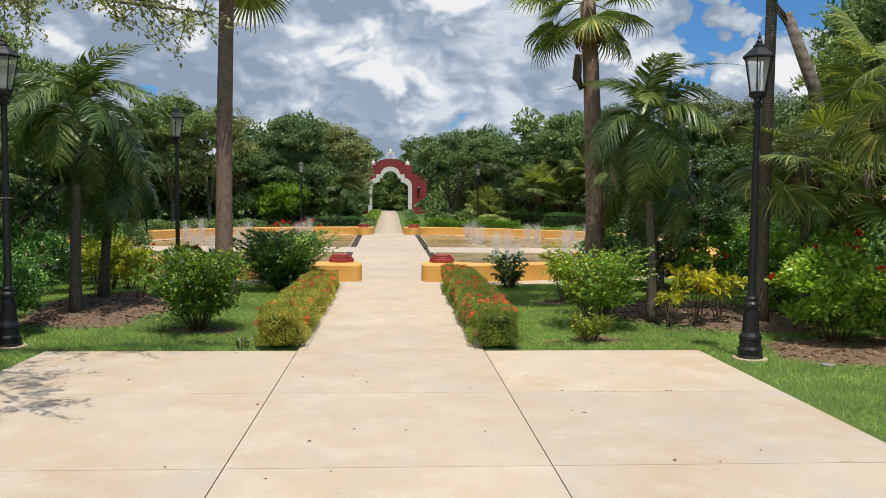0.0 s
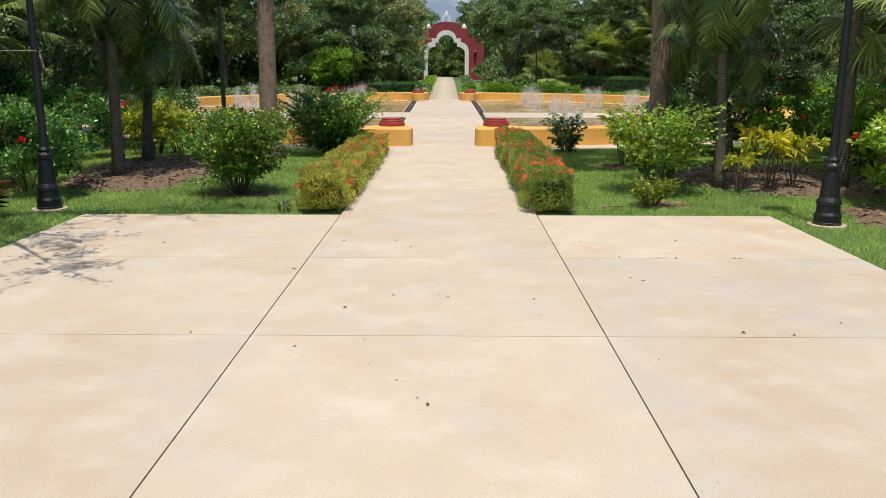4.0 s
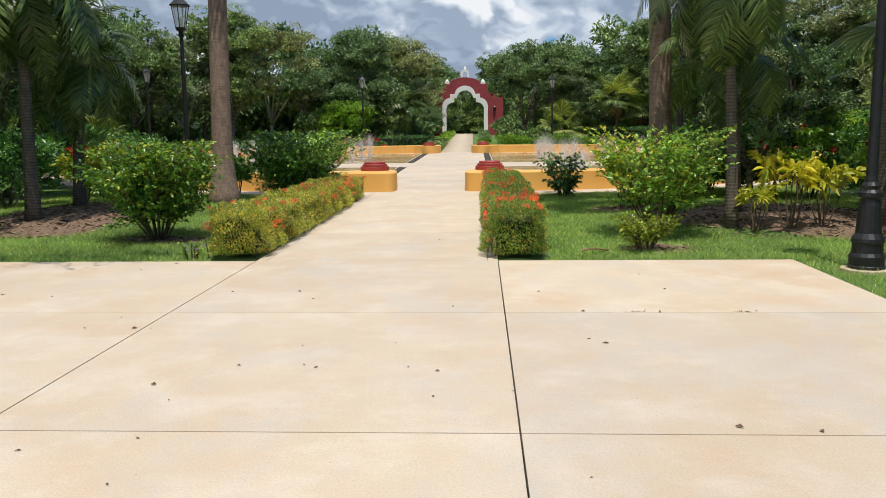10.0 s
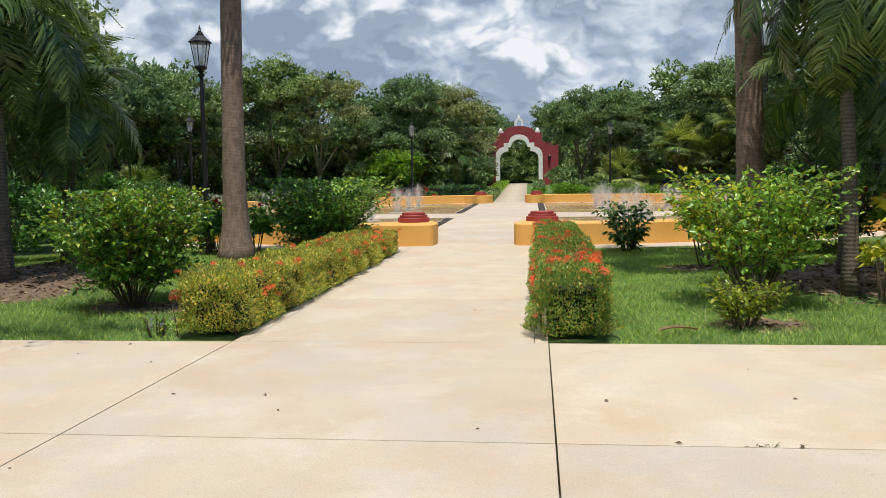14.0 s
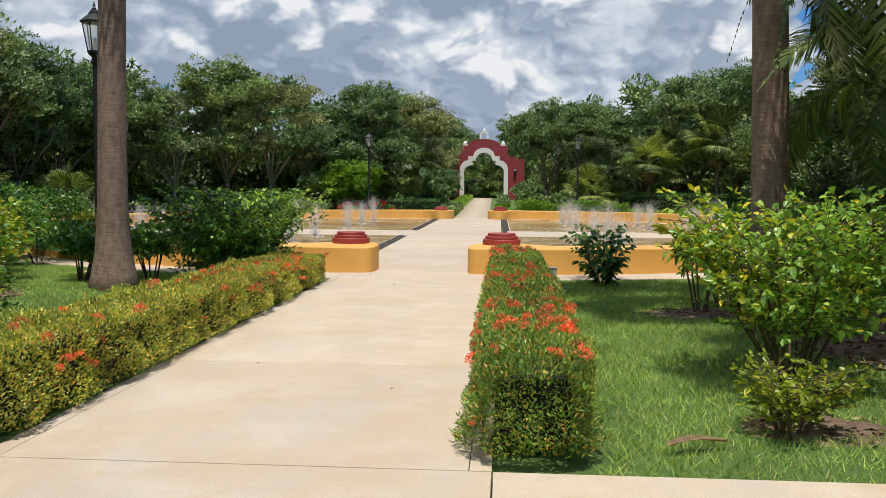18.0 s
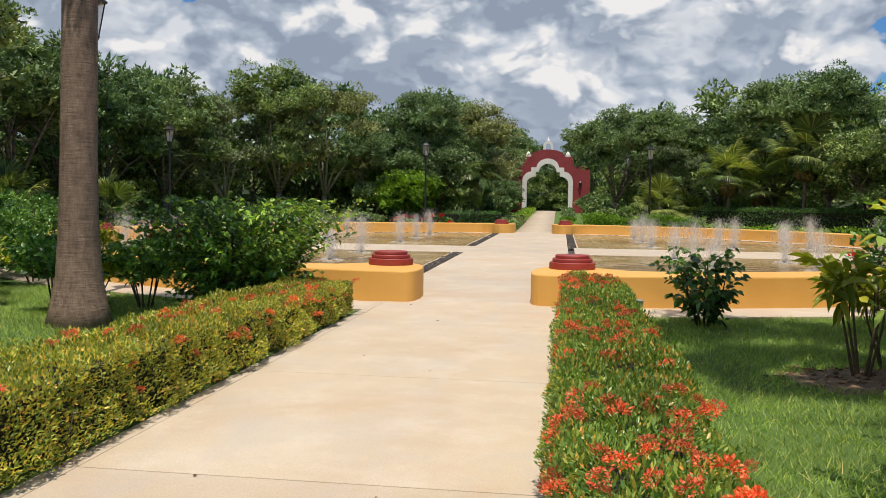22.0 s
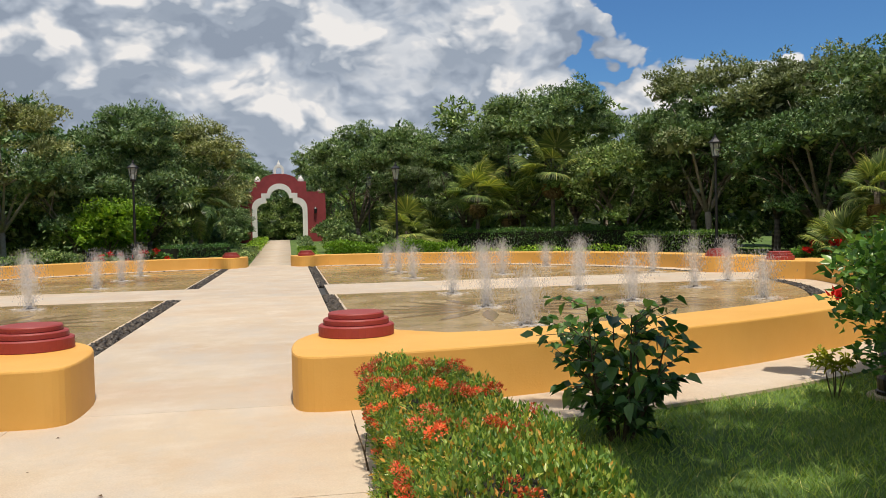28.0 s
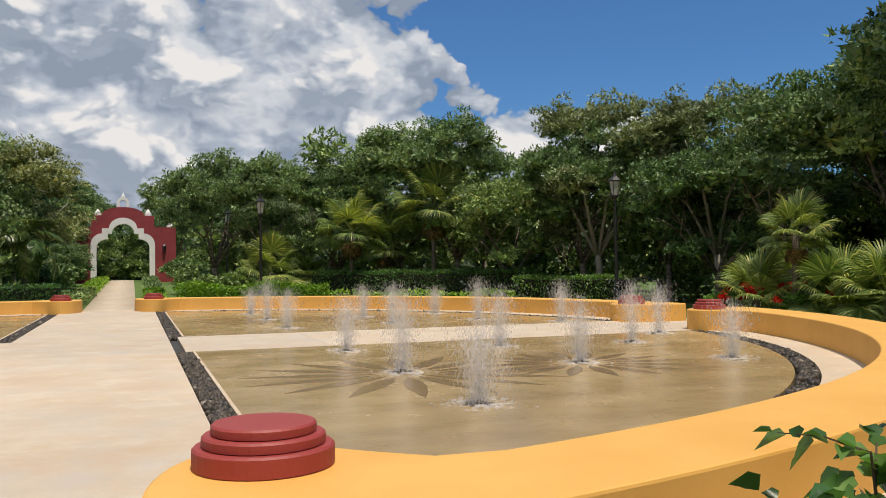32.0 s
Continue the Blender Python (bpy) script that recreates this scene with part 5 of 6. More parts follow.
# ---- street lamps ----
def build_lamp():
    lp = thing("street_lamp", "black cast-iron lamp post with a six-sided glass lantern", "street lamp", group="lamp posts round the plaza")
    part("base", lathe([(0.20, 0.0), (0.20, 0.05), (0.185, 0.06), (0.19, 0.16), (0.165, 0.20), (0.16, 0.30), (0.175, 0.32), (0.17, 0.36), (0.135, 0.42), (0.115, 0.72), (0.10, 0.80), (0.125, 0.83), (0.125, 0.87), (0.085, 0.91), (0.10, 0.95), (0.075, 0.99), (0.065, 1.05)], 16), M_IRON, lp)
    part("pole", lathe([(0.062, 1.04), (0.060, 1.3), (0.052, 3.0), (0.045, 3.92)], 14), M_IRON, lp)
    part("collar", lathe([(0.045, 3.90), (0.075, 3.93), (0.075, 3.97), (0.05, 4.0), (0.07, 4.05), (0.12, 4.08), (0.13, 4.11)], 14), M_IRON, lp)
    lan = part("lantern", lathe([(0.13, 4.11), (0.14, 4.12), (0.14, 4.15), (0.12, 4.16)], 6), M_IRON, lp)
    z0, z1, r0, r1 = 4.15, 4.66, 0.125, 0.215
    bar = [tube([(r0, 0, z0), (r1, 0, z1)], [0.011, 0.011], 6)]
    me = bpy.data.meshes.new("bar")
    bar[0].to_mesh(me)
    bar[0].free()
    me.materials.append(M_IRON)
    bm = bmesh.new()
    c, s = math.cos(math.pi / 3), math.sin(math.pi / 3)
    q = [bm.verts.new(v) for v in ((r0 - 0.004, 0, z0), ((r0 - 0.004) * c, (r0 - 0.004) * s, z0), ((r1 - 0.004) * c, (r1 - 0.004) * s, z1), (r1 - 0.004, 0, z1))]
    bm.faces.new(q)
    bmesh.ops.solidify(bm, geom=bm.faces[:], thickness=0.004)
    gm = bpy.data.meshes.new("pane")
    bm.to_mesh(gm)
    bm.free()
    gm.materials.append(M_GLASS)
    for i in range(6):
        part("bar", me, None, lan).rotation_euler = (0, 0, i * math.pi / 3)
        part("pane", gm, None, lan, "clear glass pane").rotation_euler = (0, 0, i * math.pi / 3)
    part("roof", lathe([(0.215, 4.655), (0.255, 4.66), (0.26, 4.69), (0.24, 4.705), (0.17, 4.77), (0.10, 4.83), (0.10, 4.86), (0.075, 4.87), (0.06, 4.91)], 6), M_IRON, lp)
    part("finial", lathe([(0.03, 4.905), (0.045, 4.93), (0.03, 4.955), (0.018, 4.97), (0.03, 4.99), (0.012, 5.03), (0.004, 5.07)], 12), M_IRON, lp)
    part("bulb", lathe([(0.02, 4.16), (0.03, 4.2), (0.045, 4.28), (0.03, 4.36), (0.01, 4.39)], 10), M_WHITE, lp)
    part("footing", lathe([(0.27, -0.12), (0.27, 0.012), (0.26, 0.02)], 20), M_APRON, lp, "round concrete footing")
    return lp


LAMPS = [(5.63, 11.97), (-6.22, 13.15), (-6.1, 23.45), (6.1, 23.1), (-6.2, 56.4), (6.0, 58.8), (17.1, 47.0), (-16.2, 46.6), (17.8, 35.6), (5.6, 70.0)]
lamp = build_lamp()
for i, (x, y) in enumerate(LAMPS):
    r = math.hypot(x, (y - YC) / (FAR if y > YC else NEAR))
    m = pose(x, y, max(float(ground_z(x, y)), -0.035) + 0.015, 0, 0, 17 * i)
    if i:
        copy_thing(lamp, m)
    else:
        lamp.matrix_basis = m


# ---- the arch ----
def build_arch():
    yb, cx = 92.0, -0.35
    gz = 0.74
    a = thing("garden_arch", "dark red stucco arch with white trim and small white finials", "arch", pose(cx, yb, gz))

    def curve(x0, z0, x1, z1, n, bulge):
        """A quarter bow from (x0, z0) up to (x1, z1)."""
        return [(x0 + (x1 - x0) * (1 - math.cos(t)), z0 + (z1 - z0) * math.sin(t)) for t in np.linspace(0, math.pi / 2, n)]

    def half(w, spring, sx, s0, s1, tx, top):
        """Right half of the stepped opening, from the ground to the crown."""
        pts = [(w, 0.0), (w, spring)] + curve(w, spring, sx, s0, 7, 1)[1:]
        pts += [(sx, s1), (tx, s1)]
        pts += [(tx * math.cos(t), s1 + (top - s1) * math.sin(t)) for t in np.linspace(0.12, math.pi / 2, 9)]
        return pts

    inner = half(1.98, 2.85, 1.15, 3.50, 3.92, 0.84, 4.72)
    band = half(2.40, 3.02, 1.56, 3.95, 4.35, 1.05, 5.20)

    def full(h):
        return h + [(-x, z) for x, z in h[-2::-1]]

    def slab(outer, hole, y0, y1, mat, name, label=""):
        """A wall between an outline and a hole that meet at the ground."""
        bm = bmesh.new()
        n = len(outer)
        rows = []
        for y in (y0, y1):
            rows.append(([bm.verts.new((x, y, z)) for x, z in outer], [bm.verts.new((x, y, z)) for x, z in hole]))
        (o0, h0), (o1, h1) = rows
        for i in range(n - 1):
            bm.faces.new((o0[i], o0[i + 1], h0[i + 1], h0[i]))
            bm.faces.new((o1[i], h1[i], h1[i + 1], o1[i + 1]))
            bm.faces.new((o0[i], o1[i], o1[i + 1], o0[i + 1]))
            bm.faces.new((h0[i], h0[i + 1], h1[i + 1], h1[i]))
        for k in (0, n - 1):
            bm.faces.new((o0[k], h0[k], h1[k], o1[k]))
        bmesh.ops.recalc_face_normals(bm, faces=bm.faces[:])
        part(name, bm, mat, a, label)

    nb = full(band)
    # the red body, with as many points as the trim's outer edge
    hs = [(4.0, 0.0), (4.0, 4.40), (3.97, 4.45), (3.4, 4.46), (2.8, 4.46), (2.42, 4.46), (2.36, 4.50), (2.34, 5.0), (2.32, 5.36), (1.66, 5.38)]
    hs += [(1.55 * math.cos(t), 5.44 + 0.62 * math.sin(t)) for t in np.linspace(0.0, math.pi / 2, len(band) - len(hs))]
    slab(full(hs), nb, 0.0, 0.75, M_ARCHRED, "wall_body")
    slab(nb, full(inner), -0.06, 0.81, M_WHITE, "trim", "white stepped trim round the opening")
    for x, z in ((1.88, 5.37), (-1.88, 5.37), (3.55, 4.43), (-3.55, 4.43)):
        f = part("finial", lathe([(0.26, 0.0), (0.26, 0.20), (0.21, 0.22), (0.18, 0.32), (0.10, 0.44), (0.02, 0.52)], 10), M_WHITE, a, "white pointed finial")
        f.location = (x, 0.37, z)
    ring = lambda r, z: [(r, 5.98), (r, z)] + [(r * math.cos(t), z + r * math.sin(t)) for t in np.linspace(0.2, math.pi / 2, 6)]
    slab(full(ring(0.46, 6.42)), full(ring(0.24, 6.40)), 0.14, 0.60, M_WHITE, "bell_gable", "small open white bell gable on the crown")
    d = part("dome", lathe([(0.14, 0.0), (0.15, 0.05), (0.12, 0.14), (0.06, 0.24), (0.03, 0.36), (0.01, 0.40)], 12), M_WHITE, a, "white knob on the bell gable")
    d.location = (0.0, 0.37, 6.87)
    w = part("wall_lantern", lathe([(0.06, 0.0), (0.11, 0.05), (0.14, 0.40), (0.17, 0.42), (0.05, 0.58)], 6), M_IRON, a, "black iron wall lantern")
    w.location = (3.1, -0.16, 2.5)
    b = part("bracket", box(bmesh.new(), 3.07, 3.13, -0.16, 0.0, 2.86, 2.92), M_IRON, a)


build_arch()


# ---- lawn, beds, litter ----
def build_beds():
    rs = np.random.RandomState(8)
    for cx, cy, ax, ay in ((-5.9, 17.1, 1.65, 2.3), (6.7, 16.2, 2.4, 2.0), (8.3, 12.6, 2.2, 1.6), (-3.55, 14.8, 0.75, 0.5), (4.2, 18.9, 0.9, 0.8), (3.7, 13.75, 0.6, 0.42)):
        V, F = [(cx, cy, float(ground_z(cx, cy)) + 0.012)], []
        n, rings = 48, 6
        wob = [1 + 0.16 * noise.noise(Vector((math.cos(2 * math.pi * i / n) * 1.7 + cx, math.sin(2 * math.pi * i / n) * 1.7, cy))) * 2 for i in range(n)]
        for k in range(1, rings + 1):
            for i in range(n):
                t = 2 * math.pi * i / n
                x, y = cx + ax * wob[i] * k / rings * math.cos(t), cy + ay * wob[i] * k / rings * math.sin(t)
                V.append((x, y, float(ground_z(x, y)) + (0.012 if k < rings else -0.02) + rs.uniform(-0.007, 0.007)))
        for i in range(n):
            F.append((0, 1 + i, 1 + (i + 1) % n))
            for k in range(rings - 1):
                a, b = 1 + k * n, 1 + (k + 1) * n
                j = (i + 1) % n
                F += [(a + i, b + i, b + j), (a + i, b + j, a + j)]
        bed = tagged(new("mulch_bed", np_mesh("mulch_bed", V, F, M_BEDSOIL)), "brown bark mulch bed round the planting", "planting bed", kind="structure")
        m = int(420 * ax * ay)
        t, r = rs.uniform(0, 2 * math.pi, m), np.sqrt(rs.uniform(0, 1, m))
        x, y = cx + ax * r * np.cos(t), cy + ay * r * np.sin(t)
        P = np.stack([x, y, ground_z(x, y) + 0.016], 1)
        VV, FF = leaf_arrays(rs, P, np.stack([np.cos(t * 7), np.sin(t * 7), 0.15 * rs.normal(0, 1, m)], 1), 0.085, 0.35, 0.5)
        tagged(part("bark_chips", np_mesh("bark_chips", VV, FF, M_CHIP), None, bed), kind="stuff")


M_CHIP = leaf("bark chip", (0.0, (0.07, 0.045, 0.03)), (0.6, (0.22, 0.145, 0.095)), (1.0, (0.42, 0.32, 0.23)), gloss=0.9, through_=0.02)
build_beds()
BEDS = ((-5.9, 17.1, 1.55, 2.2), (6.7, 16.2, 2.3, 1.9), (8.3, 12.6, 2.1, 1.5), (-3.55, 14.8, 0.6, 0.4), (4.2, 18.9, 0.75, 0.6), (3.7, 13.75, 0.42, 0.28))


def build_grass():
    rs = np.random.RandomState(9)
    spots = []
    for x0, x1, y0, y1, d in ((2.06, 9.5, 12.63, 24.6, 1500), (-9.5, -2.12, 12.63, 24.6, 1250), (5.075, 9.5, 3.6, 12.63, 900), (-9.5, -5.455, 3.6, 12.63, 900)):
        n = int((x1 - x0) * (y1 - y0) * d)
        spots.append(np.stack([rs.uniform(x0, x1, n), rs.uniform(y0, y1, n)], 1))
    P = np.concatenate(spots)
    x, y = P.T
    keep = np.hypot(x, (y - YC) / NEAR) > 15.62
    keep &= ~((y > 12.8) & (y < 23.15) & (np.abs(x) < 2.2) & (np.abs(x) > 1.55))
    for cx, cy, ax, ay in BEDS:
        keep &= ((x - cx) / ax) ** 2 + ((y - cy) / ay) ** 2 > 1 + rs.normal(0, 0.12, len(x))
    P = P[keep]
    n = len(P)
    B = np.stack([P[:, 0], P[:, 1], ground_z(P[:, 0], P[:, 1]) - 0.004], 1)
    tall = rs.uniform(0.036, 0.082, n) + 0.026 * np.array([noise.noise(Vector((a * 0.9, b * 0.9, 3.0))) for a, b in P])
    t = rs.uniform(0, 2 * math.pi, n)
    S = np.stack([np.cos(t), np.sin(t), 0 * t], 1) * 0.0044
    lean = np.stack([rs.normal(0, 0.7, n), rs.normal(0, 0.7, n), np.ones(n)], 1)
    T = B + lean * tall[:, None]
    V = np.stack([B - S, B + S, T], 1).reshape(-1, 3)
    F = np.arange(3 * n).reshape(-1, 3)
    tagged(new("lawn_grass", np_mesh("lawn_grass", V, F, M_GRASS)), "short bright green lawn grass", "grass", kind="stuff")


build_grass()


def build_ring_walk():
    """The concrete walk outside the near walls."""
    for sx in (1, -1):
        a0, a1 = math.radians(10), math.acos(1.5 / R_OUT)
        pts = arc(R_OUT - 0.1, a0, a1, 40) + arc(15.58, math.acos(1.5 / 15.58), a0, 40)
        tagged(part("ring_walk", prism(quarter(pts, sx, -1), -0.25, -0.006), M_SLAB), "pale concrete walk along the outside of the yellow wall", "paving", kind="structure")


build_ring_walk()


LEAVES = ((-1.42, 9.07), (-0.33, 10.27), (-0.05, 8.51), (0.07, 7.99), (-0.6, 7.25), (1.0, 7.31), (2.13, 8.73), (3.03, 11.59), (2.21, 9.70), (2.84, 9.66), (0.8, 7.94), (-2.52, 7.91),
          (-1.06, 6.43), (-0.54, 6.61), (-0.44, 6.04), (-0.19, 5.68), (-0.03, 5.35), (-2.04, 6.79), (-1.59, 9.06), (-2.92, 10.37), (-3.51, 10.46), (3.09, 6.79))


def build_litter():
    rs = random.Random(15)
    shapes = []
    for k in range(3):
        r = np.random.RandomState(200 + k)
        V, F = leaf_arrays(r, np.zeros((1, 3)), np.array([[1.0, 0, 0.05]]), 0.06, 0.5, 0.1, 3.0, 0.25)
        V[:, 2] = np.abs(V[:, 2]) + 0.004
        shapes.append(np_mesh("fallen_leaf", V, F, M_DEADLEAF))
    for i in range(64):
        x, y = rs.uniform(-5.2, 4.9), 4.0 + 8.4 * rs.random()
        if i < len(LEAVES):
            x, y = LEAVES[i]
        elif i > 52:
            x, y = rs.uniform(-1.3, 1.3), rs.uniform(12.6, 24)
        ob = tagged(new("fallen_leaf", shapes[i % 3]), "small dry brown leaf on the concrete", "leaf", "dry leaves on the paving")
        ob.matrix_basis = pose(x, y, 0.001, 0, 0, rs.uniform(0, 360)) @ Matrix.Scale(rs.uniform(0.35, 0.85), 4)
    # weeds in the saw joints
    for x, y in ((2.65, 9.68), (3.6, 9.69), (4.3, 6.73)):
        r = np.random.RandomState(int(x * 10))
        n = 14
        P = np.stack([r.normal(0, 0.06, n), r.normal(0, 0.012, n), np.zeros(n)], 1)
        V, F = leaf_arrays(r, P, np.stack([r.normal(0, 0.8, n), r.normal(0, 0.5, n), np.full(n, 0.25)], 1), 0.035, 0.14, 0.5)
        ob = tagged(new("joint_weed", np_mesh("joint_weed", V, F, M_DRYFAN)), "dry weed tuft growing in a concrete joint", "weed", "weeds in the joints", "stuff")
        ob.location = (x, y, 0.0)


build_litter()


def build_small_things():
    bx = thing("valve_box", "small grey plastic irrigation box by the hedge end", "irrigation box", pose(2.42, 23.25, -0.02, 0, 0, 8))
    part("body", box(bmesh.new(), -0.10, 0.10, -0.08, 0.08, 0, 0.20, 0.015), M_BOXGREY, bx)
    part("lid", box(bmesh.new(), -0.11, 0.11, -0.09, 0.09, 0.201, 0.225, 0.008), M_BOXGREY, bx)
    ld = thing("drain_lid", "pale round drain lid set in the lawn", "drain lid", pose(6.6, 11.4, -0.03))
    part("lid", lathe([(0.11, 0.0), (0.11, 0.03), (0.10, 0.034), (0.04, 0.035)], 20), M_BOXGREY, ld)


build_small_things()


def build_lawn_finds():
    """A strip of dry palm sheath on the lawn."""
    st = thing("palm_sheath", "dry tan palm sheath lying on the lawn", "fallen leaf", pose(2.75, 13.15, 0.03, 0, 0, 24))
    bm = bmesh.new()
    n, rows = 9, []
    for i in range(n):
        t = i / (n - 1)
        w = 0.045 * math.sin(math.pi * min(1.0, 0.15 + t * 0.8)) + 0.006
        rows.append([bm.verts.new((0.42 * (t - 0.5), s * w, 0.02 * abs(s) + 0.02 * math.sin(t * 4))) for s in (-1, 0, 1)])
    for a, c_ in zip(rows, rows[1:]):
        for k in range(2):
            bm.faces.new((a[k], a[k + 1], c_[k + 1], c_[k]))
    bmesh.ops.solidify(bm, geom=bm.faces[:], thickness=0.006)
    part("strip", bm, M_SHEATH, st)


M_SHEATH = plain("dry palm sheath", (0.42, 0.29, 0.16), 0.85, 0, 0.4, 14, 0.3)
build_lawn_finds()

# ---- planting beside the plaza ----
HIB = shrub_kind(101, "leafy green hibiscus shrub with red flowers beside the lawn", "shrub", 1.2, 1.1, 1.7, M_SHRUB_LIGHT, 5200, 0.10, 0.65, 8, 30, 0.06, 9, HIBISCUS)
put(HIB, 7.9, 13.6)
again(HIB, 9.3, 17.8, 80, 1.15)
again(HIB, 10.2, 13.0, 200, 1.15)
again(HIB, 11.8, 12.0, 260, 1.3)
again(HIB, 9.2, 15.6, 320, 1.1)
again(HIB, 8.6, 21.5, 150, 1.05, 1.1)
DARK = shrub_kind(102, "dense dark green shrub at the edge of the lawn", "shrub", 1.35, 1.2, 1.75, M_SHRUB_DARK, 6000, 0.085, 0.62, 6, 44, 0.02, 2, HIBISCUS)
put(DARK, -7.5, 15.0)
for x, y, t, s in ((-9.4, 13.9, 70, 1.1), (-9.9, 16.6, 150, 1.2), (-9.2, 20.5, 220, 1.05), (-11.5, 22.5, 20, 1.25), (-8.4, 25.3, 95, 0.95), (9.8, 19.8, 40, 1.2), (11.0, 16.0, 170, 1.3), (10.9, 22.5, 250, 1.15), (7.6, 23.2, 120, 0.75),
                   (-11.2, 11.5, 45, 1.2), (-12.6, 15.5, 300, 1.4), (12.8, 18.5, 10, 1.4), (6.5, 22.7, 33, 1.05), (-10.2, 26.5, 10, 1.1), (11.6, 26.0, 66, 1.2)):
    again(DARK, x, y, t, s)
CROTON = branch_shrub(103, "yellow-leaved croton with bare lower stems", 0.98, 0.5, 6, 5, 7, 0.18, 0.36, M_CROTON, 0.72, 0.35, "croton", bare=0.5)
put(CROTON, 5.9, 15.1, 0, 1.1)
for x, y, t, s in ((6.45, 15.3, 90, 0.95), (5.35, 15.0, 200, 0.7), (4.15, 19.15, 40, 1.1), (4.55, 19.6, 140, 1.0), (-5.5, 17.9, 70, 0.95), (-6.9, 19.4, 10, 1.0), (5.6, 23.3, 300, 0.42)):
    again(CROTON, x, y, t, s)
YSHRUB = shrub_kind(104, "light yellow-green leafy shrub beyond the palms", "shrub", 0.8, 0.75, 1.35, M_YELLEAF, 2600, 0.10, 0.55, 8, 22, 0.15)
put(YSHRUB, -7.4, 21.6)
for x, y, t, s in ((-6.6, 20.6, 60, 0.8), (-5.6, 22.6, 140, 0.85), (-8.1, 23.0, 200, 0.9)):
    again(YSHRUB, x, y, t, s)
LOOSE = shrub_kind(105, "loose dark-leaved shrub with thin stems by the palm", "shrub", 0.55, 0.5, 1.15, M_SHRUB_DARK, 1300, 0.11, 0.6, 8, 18, 0.25, 2, HIBISCUS)
put(LOOSE, -4.6, 22.3)
again(LOOSE, -5.4, 21.4, 90, 1.05)
again(LOOSE, 5.9, 21.4, 190, 1.1)
again(LOOSE, 6.95, 23.75, 30, 1.45)

# ---- planting beyond the pool ----
def far_hedge(x0, y0, x1, y1, h, w, mat, n, label, size=0.09, clipped=False):
    rs = np.random.RandomState(int(abs(x0) * 10 + y0))
    t, u, v = rs.uniform(0, 1, n), rs.uniform(-1, 1, n), rs.uniform(0, 1, n) ** 0.5
    L = math.hypot(x1 - x0, y1 - y0)
    nx, ny = -(y1 - y0) / L, (x1 - x0) / L
    lift = 0.12
    if clipped:
        # leaves on a flat top and two upright sides
        f = rs.choice(3, n, p=(0.5, 0.25, 0.25))
        u = np.where(f == 0, u, np.where(f == 1, -1.0, 1.0)) + rs.normal(0, 0.05, n)
        v = np.where(f == 0, 1.0, rs.uniform(0.03, 1, n)) + rs.normal(0, 0.035, n)
        lift = 0.03
    x = x0 + (x1 - x0) * t + nx * u * w / 2
    y = y0 + (y1 - y0) * t + ny * u * w / 2
    z = ground_z(x, y) + v * h * (1 + lift * np.sin(t * L * 1.9))
    P = np.stack([x, y, z], 1)
    V, F = leaf_arrays(rs, P, rs.normal(0, 0.7, (n, 3)) + np.array([0, 0, 0.5]), size, 0.55)
    hd = thing("hedge", label, "hedge", group="planting beyond the pool wall")
    part("foliage", np_mesh("foliage", V, F, mat), None, hd)
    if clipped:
        # near-black block whose colour paints the hedge's inner shade
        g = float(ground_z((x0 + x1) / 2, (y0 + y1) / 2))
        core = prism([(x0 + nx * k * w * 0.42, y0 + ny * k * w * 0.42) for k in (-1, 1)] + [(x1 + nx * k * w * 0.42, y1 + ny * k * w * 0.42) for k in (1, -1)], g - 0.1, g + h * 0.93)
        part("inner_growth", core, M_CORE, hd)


far_hedge(9.0, 60.8, 17.2, 54.6, 1.45, 1.6, M_SHRUB_DEEP, 11000, "clipped dark green hedge beyond the pool wall", 0.10, True)
far_hedge(16.6, 54.3, 19.0, 49.5, 1.15, 1.3, M_SHRUB_DEEP, 5500, "clipped dark green hedge turning with the pool", 0.10, True)
far_hedge(2.4, 59.3, 9.0, 58.4, 1.0, 1.2, M_TREE_BRIGHT, 5200, "low bright green border plants behind the wall", 0.14)
far_hedge(8.8, 57.4, 15.6, 52.4, 0.62, 0.9, M_TREE_BRIGHT, 1500, "low bright green border plants along the curved wall", 0.14)
far_hedge(-5.2, 59.4, -2.9, 62.5, 1.0, 1.3, M_SHRUB_DEEP, 3600, "clipped green hedge beside the far walk", 0.10, True)
far_hedge(-16.0, 53.0, -9.0, 58.6, 0.9, 1.1, M_TREE, 4500, "dark green border hedge behind the pool's curved wall", 0.12)
for x0, y0, x1, y1, h, m in ((-2.0, 59.0, -1.9, 72.0, 0.5, M_TREE), (-1.9, 72.0, -1.8, 90.0, 0.45, M_TREE_BRIGHT), (1.55, 59.0, 1.6, 70.0, 0.45, M_TREE_BRIGHT), (1.6, 70.0, 1.6, 90.0, 0.5, M_TREE)):
    far_hedge(x0, y0, x1, y1, h, 1.0, m, 3200, "low leafy border along the walk to the arch", 0.15)
REDLEAF = shrub_kind(106, "low red-flowering shrub beyond the pool wall", "shrub", 0.9, 0.8, 0.9, M_SHRUB_DARK, 1500, 0.13, 0.5, 5, 18, 0.05, 11, flower_mesh(52, 0.09, 22, 0.12, M_REDFLOWER))
put(REDLEAF, -5.8, 58.6)
for x, y, t, s in ((-7.6, 58.0, 60, 0.9), (17.6, 41.3, 120, 0.95), (18.7, 39.8, 220, 1.1), (19.2, 42.6, 20, 1.0), (-17.9, 41.5, 100, 1.0)):
    again(REDLEAF, x, y, t, s)
